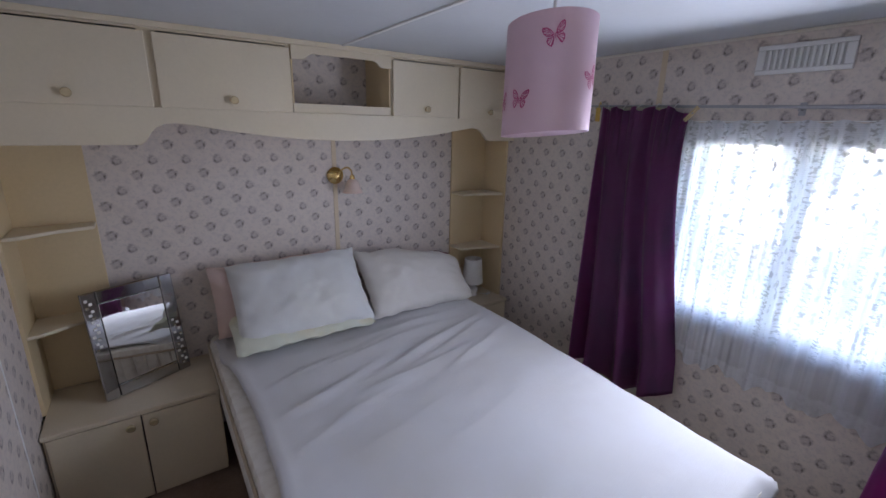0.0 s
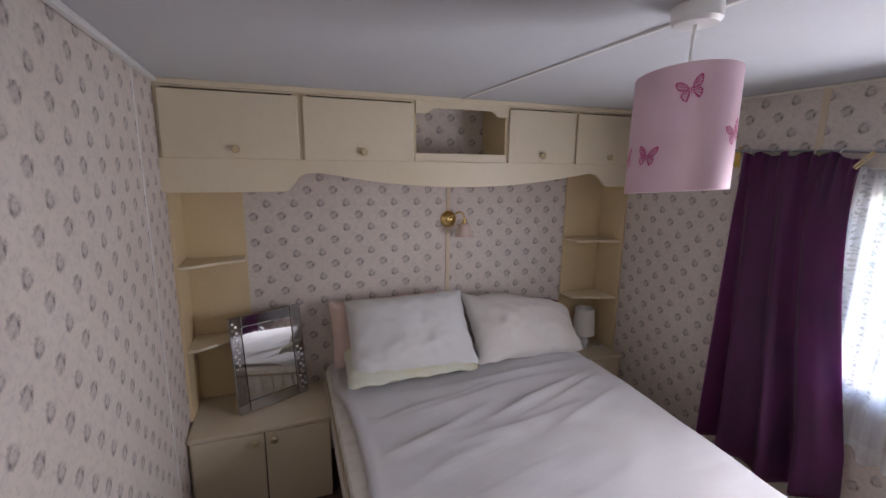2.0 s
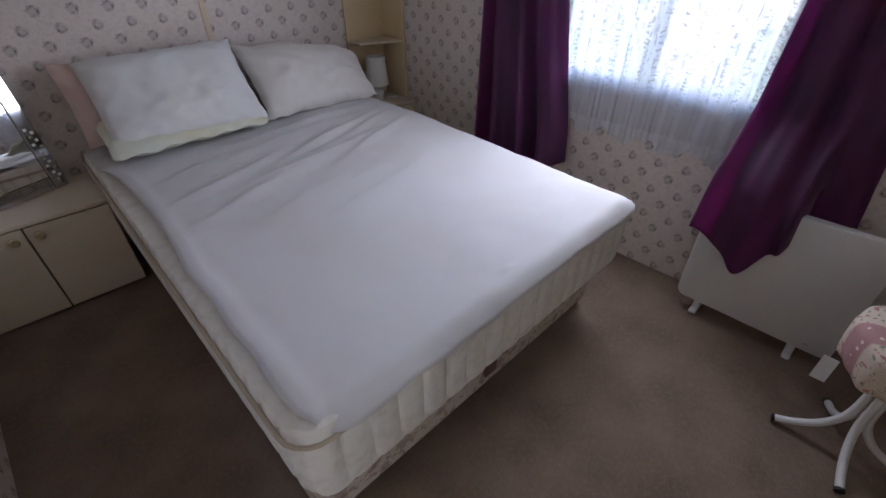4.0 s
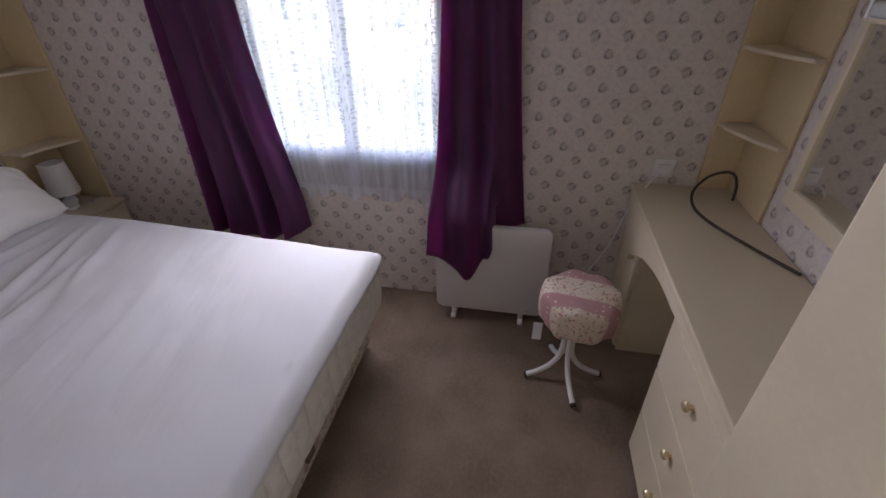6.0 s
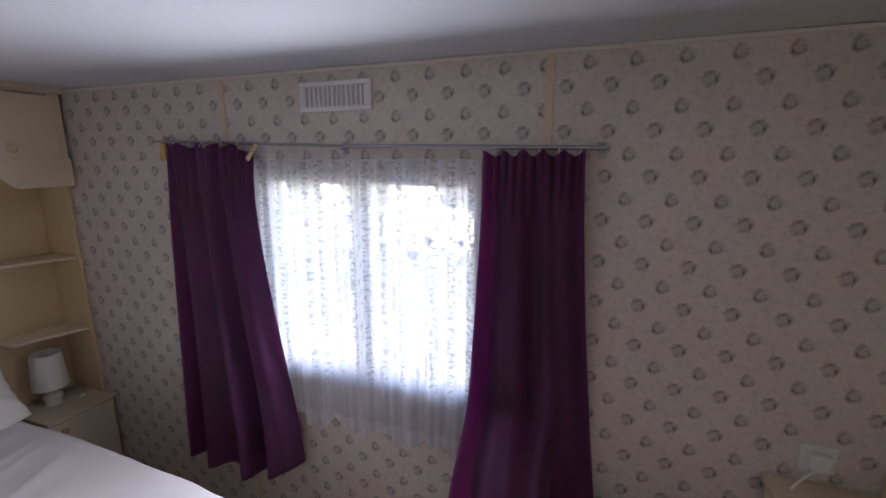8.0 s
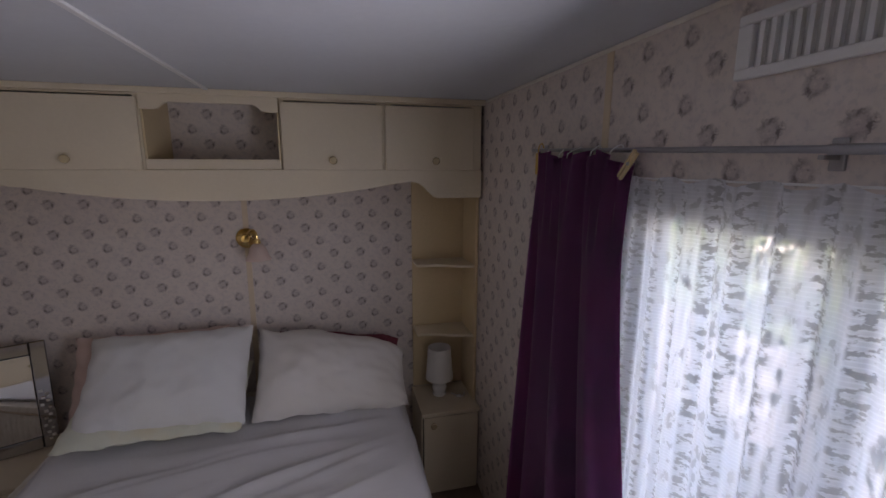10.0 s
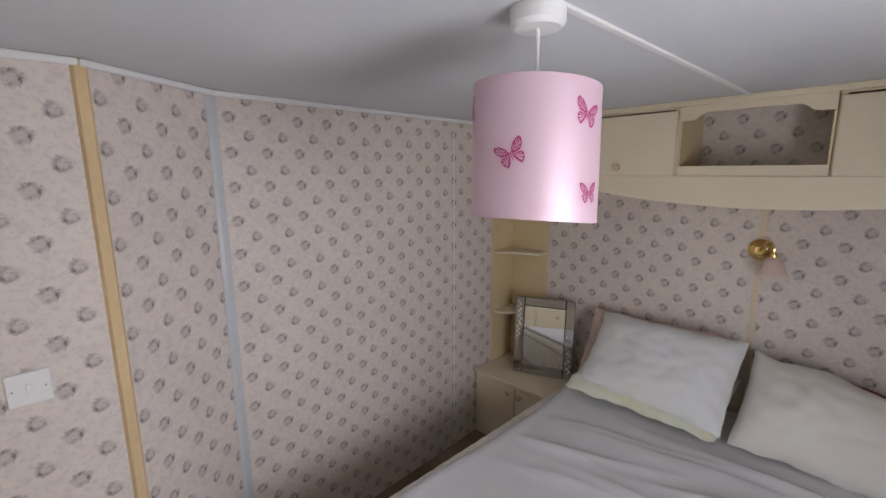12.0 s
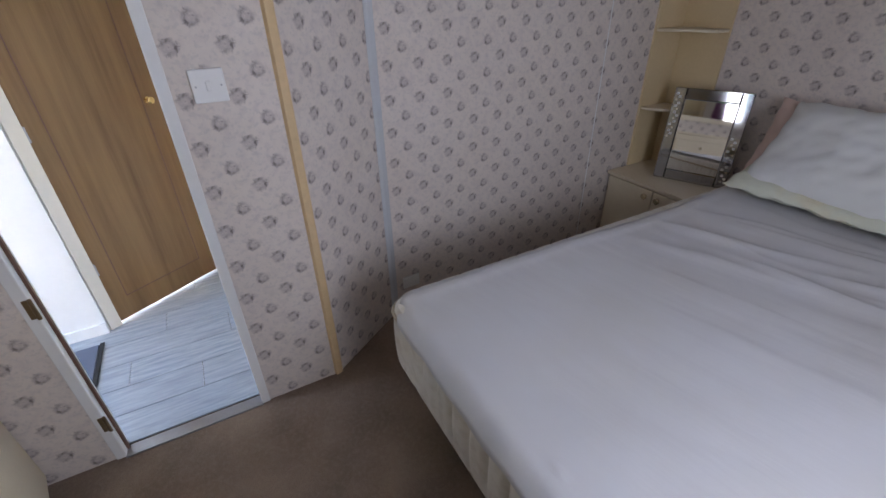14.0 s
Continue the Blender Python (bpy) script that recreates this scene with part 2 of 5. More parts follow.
def make_planks():
    n = Nodes("grey_wood_vinyl")
    p = n.coords()
    info = n.node("ShaderNodeObjectInfo").outputs["Random"]
    off = n.node("ShaderNodeVectorMath", {0: p, 1: n.node("ShaderNodeCombineXYZ", {0: n.m("MULTIPLY", info, 7.0), 1: 0.0, 2: 0.0}).outputs[0]}, operation="ADD").outputs[0]
    grain = n.noise(n.stretch(off, 40, 4, 1), 1.5, 5, 0.6)
    col = n.mix(n.ramp(grain, 0.35, 0.68), (0.23, 0.265, 0.305), (0.39, 0.43, 0.475))
    col = n.mix(n.m("MULTIPLY", info, 0.35), col, (0.31, 0.33, 0.36))
    n.set(Base_Color=col, Roughness=0.38)
    n.bump(grain, 0.05)
    return n.mat


def make_leaves(name, dark, light):
    n = Nodes(name)
    rnd = n.node("ShaderNodeNewGeometry").outputs["Random Per Island"]
    n.set(Base_Color=n.mix(rnd, dark, light), Roughness=0.6)
    return n.mat


WALLPAPER = make_wallpaper()
CARPET = make_carpet()
OAK = make_oak()
PLUM = make_purple()
NET = make_net()
SHEET = make_cloth("white_cotton_sheet", (0.61, 0.605, 0.62), streak=True)
PILLOW_WHITE = make_cloth("white_pillowcase", (0.68, 0.69, 0.685), crease=0.35)
PILLOW_CREAM = make_cloth("ivory_pillowcase", (0.70, 0.675, 0.64), crease=0.35)
PILLOW_GREEN = make_cloth("pale_green_pillowcase", (0.64, 0.66, 0.55), crease=0.5, spill=(0.68, 0.60, 0.40))
PILLOW_PINK = make_cloth("faded_pink_pillowcase", (0.62, 0.47, 0.42), crease=0.5)
MAROON = make_cloth("maroon_piping_cloth", (0.16, 0.03, 0.045))
PATCHWORK = make_patchwork()
TICKING = make_ticking()
DIVAN = make_divan()
MIRROR = make_mirror("silvered_mirror", (0.88, 0.89, 0.88), 0.03)
SMOKED = make_mirror("smoked_mirror_strip", (0.46, 0.46, 0.47), 0.06)
GLASS = make_glass("window_glass", (1, 1, 1))
PINK_GLASS = make_glass("frosted_pink_glass", (0.90, 0.73, 0.65), 0.4, 0.4)
CLEAR_KNOB = plain("gilt_acrylic", (0.74, 0.61, 0.38), 0.2, 0.15, 60, metal=0.45, relief=0.01)
PLANK = make_planks()
LEAF = make_leaves("hedge_leaves", (0.03, 0.06, 0.015), (0.10, 0.16, 0.04))
CREAM = plain("cream_laminate", (0.72, 0.625, 0.465), 0.42, 0.06, 90, relief=0.02)
CREAM_DEEP = plain("yellowed_cream_board", (0.70, 0.555, 0.335), 0.5, 0.08, 70, relief=0.03)
CREAM_TOP = plain("cream_worktop", (0.66, 0.565, 0.415), 0.45, 0.07, 120, relief=0.02)
CEILING = plain("white_textured_ceiling", (0.615, 0.635, 0.66), 0.75, 0.05, 45, relief=0.35)
WHITE_PAINT = plain("white_gloss_paint", (0.80, 0.80, 0.79), 0.35, 0.04, 60, relief=0.02)
OFF_WHITE = plain("off_white_emulsion", (0.78, 0.74, 0.66), 0.6, 0.05, 40)
PLASTIC = plain("white_plastic", (0.80, 0.80, 0.79), 0.35, 0.03, 80, relief=0.01)
GREY_PLASTIC = plain("grey_vent_plastic", (0.58, 0.58, 0.56), 0.45, 0.05, 80)
HEATER = plain("white_enamel", (0.72, 0.71, 0.70), 0.4, 0.04, 60, relief=0.01)
YELLOW_WOOD = plain("pale_pine_trim", (0.72, 0.52, 0.29), 0.5, 0.15, 50)
PALE_SEAM = plain("pale_yellow_seam_tape", (0.70, 0.58, 0.42), 0.6, 0.08, 60)
GREY_TRIM = plain("pale_grey_plastic_trim", (0.58, 0.60, 0.62), 0.2, 0.05, 60, relief=0.01)
BRASS = plain("polished_brass", (0.80, 0.58, 0.24), 0.18, 0.1, 60, metal=1.0, relief=0.01)
DARK_BRASS = plain("tarnished_brass", (0.24, 0.17, 0.10), 0.4, 0.2, 60, metal=0.8, relief=0.02)
STEEL = plain("grey_metal_rod", (0.42, 0.42, 0.44), 0.35, 0.1, 60, metal=0.9)
PINK_SATIN = plain("pink_satin_shade", (0.74, 0.53, 0.61), 0.52, 0.04, 400, metal=0.3, relief=0.02)
SHADE_INNER = plain("pale_shade_lining", (0.80, 0.72, 0.72), 0.6, 0.03, 60)
MAGENTA = plain("magenta_butterfly_print", (0.50, 0.055, 0.20), 0.45, 0.15, 150)
CERAMIC = plain("white_ceramic", (0.80, 0.79, 0.76), 0.2, 0.03, 60, relief=0.01, coat=0.4)
LAMP_CLOTH = plain("white_lampshade_cloth", (0.80, 0.78, 0.73), 0.8, 0.04, 220)
RUBBER = plain("black_rubber", (0.02, 0.02, 0.02), 0.6, 0.1, 60)
BROWN_CORD = plain("dark_brown_cord", (0.055, 0.036, 0.024), 0.55, 0.2, 120)
# dark brown for shade painted in door gaps, and for plinths and bases
DARK_GAP = plain("gap_shade_and_dark_base", (0.10, 0.075, 0.05), 0.8, 0.1, 40)
MAT_BLUE = plain("blue_grey_doormat", (0.10, 0.12, 0.17), 0.95, 0.2, 250, relief=0.5)
GRASS = plain("mown_grass", (0.075, 0.12, 0.035), 0.9, 0.35, 30, relief=0.6, blotch=0.8)
PANEL_WHITE = plain("caravan_cladding", (0.74, 0.73, 0.68), 0.5, 0.05, 10)
DARK_WINDOW = plain("dark_window_glass", (0.05, 0.06, 0.07), 0.08, 0.1, 10)
ROOF_GREY = plain("grey_roof_sheet", (0.32, 0.31, 0.30), 0.6, 0.1, 15)
BEIGE_PIPE = make_cloth("beige_mattress_piping", (0.46, 0.38, 0.28))
YELLOW_TAG = plain("yellow_plastic_hook", (0.70, 0.45, 0.10), 0.45, 0.1, 60)
PEG_WOOD = plain("bare_pine_peg", (0.68, 0.52, 0.30), 0.7, 0.15, 60)
PAPER = plain("white_paper_tag", (0.75, 0.76, 0.80), 0.7, 0.05, 60)
BRACKET = plain("brown_fibre_bracket", (0.16, 0.085, 0.06), 0.7, 0.15, 60)


# ---- shape helpers; plan numbers are given before the common scale S ----
ORIGIN = {}


def thing(name, at, label, category, group="", kind=""):
    ob = new(name)
    ob.empty_display_size = 0.05
    ob.location = Vector(at) * S
    ORIGIN[ob.name] = Vector(at)
    return tagged(ob, label, category, group, kind)


def part(name, bm, material, parent=None, label="", smooth=False):
    """Links a bmesh, drawn in plan numbers, as one mesh object."""
    base = ORIGIN[parent.name] if parent else Vector((0, 0, 0))
    bmesh.ops.recalc_face_normals(bm, faces=bm.faces)
    for v in bm.verts:
        v.co = (v.co - base) * S
    mesh = bpy.data.meshes.new(name)
    bm.to_mesh(mesh)
    bm.free()
    mesh.materials.append(material)
    if smooth:
        mesh.shade_smooth()
        mesh.set_sharp_from_angle(angle=radians(38))
    ob = new(name, mesh)
    if parent:
        ob.parent = parent
    ORIGIN[ob.name] = base
    if label:
        ob["label"] = label
    return ob


def structure(name, bm, material, label, category, smooth=False):
    return tagged(part(name, bm, material, None, "", smooth), label, category, kind="structure")


def bevel(bm, width, segments=2, edges=None):
    bmesh.ops.bevel(bm, geom=list(edges or bm.edges), offset=width, segments=segments, affect="EDGES", profile=0.5, clamp_overlap=True)
    return bm


def box(x0, x1, y0, y1, z0, z1, b=0.0, seg=2, bm=None):
    own = bmesh.new()
    bmesh.ops.create_cube(own, size=1)
    for v in own.verts:
        v.co = Vector(((x0 + x1) / 2 + v.co.x * (x1 - x0), (y0 + y1) / 2 + v.co.y * (y1 - y0), (z0 + z1) / 2 + v.co.z * (z1 - z0)))
    if b:
        bevel(own, b, seg)
    return merge(bm, own)


def merge(bm, own):
    if bm is None:
        return own
    tmp = bpy.data.meshes.new("tmp")
    own.to_mesh(tmp)
    own.free()
    bm.from_mesh(tmp)
    bpy.data.meshes.remove(tmp)
    return bm


def prism(points, axis, a, b, bev=0.0, bm=None):
    """A flat outline in the two other axes, drawn out along axis from a to b."""
    own = bmesh.new()

    def at(p, h):
        return {"x": (h, p[0], p[1]), "y": (p[0], h, p[1]), "z": (p[0], p[1], h)}[axis]

    low, high = [own.verts.new(at(p, a)) for p in points], [own.verts.new(at(p, b)) for p in points]
    own.faces.new(low)
    own.faces.new(high)
    for k in range(len(points)):
        j = (k + 1) % len(points)
        own.faces.new((low[k], low[j], high[j], high[k]))
    bmesh.ops.recalc_face_normals(own, faces=own.faces)
    if bev:
        bevel(own, bev, 2)
    return merge(bm, own)


def rounded(x0, x1, y0, y1, r, n=6):
    """The outline of a rectangle with round corners."""
    out = []
    for cx, cy, a0 in ((x1 - r, y1 - r, 0), (x0 + r, y1 - r, 90), (x0 + r, y0 + r, 180), (x1 - r, y0 + r, 270)):
        for k in range(n + 1):
            a = radians(a0 + 90 * k / n)
            out.append((cx + r * math.cos(a), cy + r * math.sin(a)))
    return out


def lathe(profile, centre, n=28, axis="z", bm=None):
    """Turns (radius, height) pairs round an upright axis (or round one along y or x)."""
    own = bmesh.new()
    rings = []
    for r, h in profile:
        ring = []
        for k in range(n):
            a = 2 * math.pi * k / n
            p = (r * math.cos(a), r * math.sin(a), h)
            p = {"z": p, "y": (p[0], h, p[1]), "x": (h, p[0], p[1])}[axis]
            ring.append(own.verts.new(Vector(p) + Vector(centre)))
        rings.append(ring)
    for low, high in zip(rings, rings[1:]):
        for k in range(n):
            own.faces.new((low[k], low[(k + 1) % n], high[(k + 1) % n], high[k]))
    if profile[0][0] > 1e-5:
        own.faces.new(rings[0])
    if profile[-1][0] > 1e-5:
        own.faces.new(rings[-1])
    bmesh.ops.remove_doubles(own, verts=own.verts, dist=1e-6)
    return merge(bm, own)


def tube(points, r, n=10, steps=6, bm=None, cap=True):
    """A round bar along a smooth line through the points."""
    pts = [Vector(p) for p in points]
    line = []
    for k in range(len(pts) - 1):
        p0, p1, p2, p3 = pts[max(k - 1, 0)], pts[k], pts[k + 1], pts[min(k + 2, len(pts) - 1)]
        for s in range(steps):
            t = s / steps
            line.append(0.5 * (2 * p1 + (p2 - p0) * t + (2 * p0 - 5 * p1 + 4 * p2 - p3) * t * t + (3 * p1 - p0 - 3 * p2 + p3) * t ** 3))
    line.append(pts[-1])
    own = bmesh.new()
    rings, side = [], None
    for k, p in enumerate(line):
        d = (line[min(k + 1, len(line) - 1)] - line[max(k - 1, 0)]).normalized()
        if side is None:
            side = d.orthogonal().normalized()
        side = (side - d * side.dot(d)).normalized()
        up = d.cross(side)
        rings.append([own.verts.new(p + r * (math.cos(2 * math.pi * j / n) * side + math.sin(2 * math.pi * j / n) * up)) for j in range(n)])
    for low, high in zip(rings, rings[1:]):
        for j in range(n):
            own.faces.new((low[j], low[(j + 1) % n], high[(j + 1) % n], high[j]))
    if cap:
        own.faces.new(rings[0])
        own.faces.new(rings[-1])
    return merge(bm, own)


def sheet_grid(nu, nv, f, bm=None):
    """A grid of faces, corner (u, v) at f(u, v), with its own uv in plan numbers."""
    own = bmesh.new()
    layer = own.loops.layers.uv.new("uv")
    grid = [[own.verts.new(f(i / nu, j / nv)[0]) for j in range(nv + 1)] for i in range(nu + 1)]
    for i in range(nu):
        for j in range(nv):
            face = own.faces.new((grid[i][j], grid[i + 1][j], grid[i + 1][j + 1], grid[i][j + 1]))
            for loop, (a, b) in zip(face.loops, ((i, j), (i + 1, j), (i + 1, j + 1), (i, j + 1))):
                loop[layer].uv = f(a / nu, b / nv)[1]
    return merge(bm, own)


PRINT = 0.1285  # the repeat of the paper's print


def papered(ob, lay):
    """Lays the paper's print on upright faces: lay holds where a posy falls and how far the hung lengths have stretched."""
    u0, v0, du, dv = lay
    mesh = ob.data
    layer = mesh.uv_layers.new(name="print")
    for poly in mesh.polygons:
        n = poly.normal
        t = Vector((-n.y, n.x, 0))
        t = t.normalized() if t.length > 0.3 else Vector((1, 0, 0))
        for li in poly.loop_indices:
            co = mesh.vertices[mesh.loops[li].vertex_index].co + ob.location
            layer.data[li].uv = ((co.dot(t) - u0) * PRINT / du, (co.z - v0) * PRINT / dv)
    return ob


def wall(name, bm, lay=(0.0, 0.0, 0.13, 0.13)):
    return papered(structure(name, bm, WALLPAPER, "floral wallpaper wall with grey-mauve posies", "wall"), lay)


# ---- the room ----
CEIL, WIN_X, HEAD_Y, SOUTH_Y, DOOR_X = 1.91, 2.03, 2.41, -1.01, -0.05
structure("floor", box(-0.05, WIN_X, SOUTH_Y, HEAD_Y, -0.06, 0.0, bm=prism([(-0.05, 0.28), (-0.29, 0.64), (-0.37, HEAD_Y), (-0.05, HEAD_Y)], "z", -0.06, 0.0)), CARPET, "worn brown-grey fitted carpet", "carpet")
structure("ceiling", box(-1.9, WIN_X + 0.06, -2.1, HEAD_Y + 0.06, CEIL, CEIL + 0.08), CEILING, "white textured caravan ceiling", "ceiling")
WY0, WY1, WZ0, WZ1 = 0.22, 1.085, 0.79, 1.555
w = box(WIN_X, WIN_X + 0.06, SOUTH_Y - 0.06, WY0, -0.1, CEIL)
box(WIN_X, WIN_X + 0.06, WY1, HEAD_Y + 0.06, -0.1, CEIL, bm=w)
box(WIN_X, WIN_X + 0.06, WY0, WY1, -0.1, WZ0, bm=w)
box(WIN_X, WIN_X + 0.06, WY0, WY1, WZ1, CEIL, bm=w)
wall("wall_east", w, (0.0136, -0.0454, 0.1235, 0.1295))
wall("wall_north", box(-0.45, WIN_X, HEAD_Y, HEAD_Y + 0.06, -0.1, CEIL), (-0.0506, 0.0570, 0.134, 0.1345))
wall("wall_south", box(-0.05, WIN_X, SOUTH_Y - 0.06, SOUTH_Y, -0.1, CEIL))
wall("wall_west", prism([(-0.285, 0.64), (-0.366, HEAD_Y), (-0.45, HEAD_Y), (-0.37, 0.60)], "z", -0.1, CEIL), (-0.0655, 0.0139, 0.1345, 0.127))
wall("wall_angled", prism([(DOOR_X, 0.285), (-0.285, 0.64), (-0.37, 0.60), (-0.09, 0.22)], "z", -0.1, CEIL), (0.0148, 0.0168, 0.1235, 0.131))
DY0, DY1, DZ = -0.455, -0.012, 1.748
w = box(DOOR_X - 0.045, DOOR_X, DY1, 0.285, -0.1, CEIL)
box(DOOR_X - 0.045, DOOR_X, SOUTH_Y, DY0, -0.1, CEIL, bm=w)
box(DOOR_X - 0.045, DOOR_X, DY0, DY1, DZ, CEIL, bm=w)
wall("wall_door", w, (0.0418, -0.0371, 0.132, 0.132))

# trims of the walls and ceiling
structure("trim_corner_pine", prism([(-0.052, 0.267), (-0.038, 0.276), (-0.046, 0.299), (-0.069, 0.306)], "z", 0.0, CEIL - 0.004, 0.002), YELLOW_WOOD, "pale pine strip on the wall corner", "trim")
structure("trim_corner_grey", prism([(-0.268, 0.617), (-0.264, 0.630), (-0.277, 0.655), (-0.289, 0.657), (-0.289, 0.63)], "z", 0.0, CEIL - 0.004, 0.003), GREY_TRIM, "shiny pale grey plastic corner strip", "trim")
structure("trim_seam_west", prism([(-0.3375, 1.846), (-0.3375, 1.851), (-0.347, 1.852), (-0.347, 1.845)], "z", 0.0, CEIL - 0.004, 0.001), WHITE_PAINT, "thin white joint strip on wallpaper", "trim")
structure("trim_seam_north", box(0.953, 0.977, HEAD_Y - 0.004, HEAD_Y + 0.01, 0.5, 1.6, 0.001), PALE_SEAM, "pale yellow joint strip behind the bed", "trim")
structure("trim_seam_east_a", box(WIN_X - 0.003, WIN_X + 0.01, 1.222, 1.247, 0.0, CEIL - 0.004, 0.001), PALE_SEAM, "pale yellow joint strip on the window wall", "trim")
structure("trim_seam_east_b", box(WIN_X - 0.003, WIN_X + 0.01, 0.02, 0.045, 0.0, CEIL - 0.004, 0.001), PALE_SEAM, "pale yellow joint strip beside the window", "trim")
structure("trim_ceiling_seam", box(0.915, 0.930, SOUTH_Y, 2.115, CEIL - 0.006, CEIL + 0.002, 0.002), WHITE_PAINT, "narrow white batten over the ceiling joint", "trim")
cor = prism([(-0.279, 0.64), (-0.262, 0.645), (-0.330, 2.115), (-0.354, 2.115)], "z", CEIL - 0.018, CEIL - 0.001, 0.004)
prism([(-0.05, 0.285), (-0.034, 0.290), (-0.262, 0.645), (-0.285, 0.64)], "z", CEIL - 0.018, CEIL - 0.001, 0.004, bm=cor)
box(DOOR_X, DOOR_X + 0.016, -0.6, 0.285, CEIL - 0.018, CEIL - 0.001, 0.004, bm=cor)
structure("trim_coving", cor, WHITE_PAINT, "thin white quarter-round at the ceiling", "trim")
structure("trim_coving_east", box(WIN_X - 0.008, WIN_X, -0.8, 2.115, CEIL - 0.012, CEIL - 0.001, 0.003), OFF_WHITE, "thin off-white edging at the ceiling", "trim")

# doorway to the hall
frame_bm = box(DOOR_X - 0.06, DOOR_X + 0.008, DY1 - 0.004, DY1 + 0.026, 0.0, DZ + 0.022, 0.003)
box(DOOR_X - 0.06, DOOR_X + 0.008, DY0 - 0.026, DY0 + 0.004, 0.0, DZ + 0.022, 0.003, bm=frame_bm)
box(DOOR_X - 0.06, DOOR_X + 0.008, DY0 + 0.004, DY1 - 0.004, DZ - 0.004, DZ + 0.022, 0.003, bm=frame_bm)
doorway = tagged(thing("door_1", (DOOR_X, -0.23, 0), "white-painted open doorway frame with tarnished brass hinges", "door frame"), kind="structure")
part("door_frame", frame_bm, WHITE_PAINT, doorway)
for hz in (0.17, 0.63, 1.45):
    hinge = box(DOOR_X + 0.006, DOOR_X + 0.012, DY0 - 0.012, DY0 + 0.006, hz - 0.03, hz + 0.03, 0.002)
    lathe([(0.005, -0.032), (0.005, 0.032)], (DOOR_X + 0.012, DY0 + 0.006, hz), 10, bm=hinge)
    part("hinge", hinge, DARK_BRASS, doorway, "tarnished brass butt hinge", True)
part("door_stop", box(DOOR_X - 0.03, DOOR_X - 0.018, DY0 + 0.004, DY0 + 0.012, 0.0, DZ - 0.004, 0.001), BRACKET, doorway, "dark rebate line")
structure("threshold", box(-0.085, -0.035, DY0, DY1, -0.01, 0.006, 0.003), STEEL, "thin metal threshold strip under the doorway", "threshold")

# the hall beyond
structure("hall_floor", box(-1.9, -0.05, -2.1, 0.12, -0.06, -0.006), DARK_GAP, "vinyl plank floor of the hall", "floor")
structure("hall_wall_north", box(-1.9, -0.095, 0.06, 0.12, -0.006, CEIL), OFF_WHITE, "off-white hall wall", "wall")
DA, DB = Vector((-0.868, -0.529, 0)), Vector((-1.145, -0.080, 0))
along, away = (DB - DA).normalized(), Vector((-(DB - DA).normalized().y, (DB - DA).normalized().x, 0))


def slab(s0, s1, d0, d1, z0, z1, b=0.0):
    """A box set along the slanting hall door: s along it, d in front of it (minus) or behind."""
    bm = box(s0, s1, d0, d1, z0, z1, b)
    for v in bm.verts:
        p = DA + along * v.co.x + away * v.co.y
        v.co = Vector((p.x, p.y, v.co.z))
    return bm


LEN = (DB - DA).length
hall_door = thing("oak_door", (-1.0, -0.29, 0), "closed oak-veneer hall door with a routed panel line", "door")
leaf = part("door_leaf", slab(0.012, LEN - 0.004, 0.0, 0.035, 0.012, 1.762, 0.002), OAK, hall_door)
groove = slab(0.075, 0.079, -0.0015, 0.002, 0.12, 1.66)
for q in (slab(0.079, LEN - 0.075, -0.0015, 0.002, 1.656, 1.66), slab(LEN - 0.079, LEN - 0.075, -0.0015, 0.002, 0.12, 1.656), slab(0.079, LEN - 0.079, -0.0015, 0.002, 0.12, 0.124)):
    groove = merge(groove, q)
part("panel_groove", groove, BRACKET, leaf, "dark routed line")
knob_at = DA + along * (LEN - 0.055) - away * 0.002
kn = lathe([(0.014, 0.0), (0.014, 0.004), (0.006, 0.006), (0.006, 0.018), (0.014, 0.024), (0.015, 0.032), (0.009, 0.038), (0.0, 0.039)], (0, 0, 0), 18, "y")
for v in kn.verts:
    p = knob_at + along * v.co.x - away * v.co.y
    v.co = Vector((p.x, p.y, 0.94 + v.co.z))
part("door_knob", kn, BRASS, leaf, "small brass knob", True)
for hz in (0.3, 0.9, 1.5):
    part("hinge", slab(0.002, 0.016, -0.006, 0.004, hz - 0.03, hz + 0.03, 0.002), STEEL, hall_door, "bright steel hinge")
hf = slab(-0.042, 0.008, -0.012, 0.05, 0.0, 1.80, 0.003)
hf = merge(hf, slab(LEN, LEN + 0.045, -0.012, 0.05, 0.0, 1.80, 0.003))
hf = merge(hf, slab(0.008, LEN, -0.012, 0.05, 1.768, 1.80, 0.003))
structure("hall_door_frame", hf, OFF_WHITE, "cream-painted frame round the oak door", "door frame")
structure("hall_wall_over_door", slab(-0.042, LEN + 0.3, 0.0, 0.05, 1.80, CEIL), OFF_WHITE, "off-white hall wall over the door", "wall")
structure("hall_wall_side", slab(LEN + 0.06, LEN + 0.3, 0.0, 0.05, 0.0, 1.80), OFF_WHITE, "off-white hall wall beside the door", "wall")
structure("hall_wall_west", box(-0.90, -0.832, -2.1, -0.565, -0.006, CEIL), WHITE_PAINT, "bright white hall wall", "wall")
structure("hall_skirting", box(-0.832, -0.82, -2.1, -0.565, -0.006, 0.055, 0.003), WHITE_PAINT, "white skirting board of the hall", "skirting")
structure("hall_wall_east", box(-0.095, -0.055, -2.1, SOUTH_Y, -0.006, CEIL), OFF_WHITE, "off-white hall wall", "wall")
doormat = thing("doormat", (-0.5, -0.9, 0), "blue-grey doormat with a dark rubber edge", "doormat")
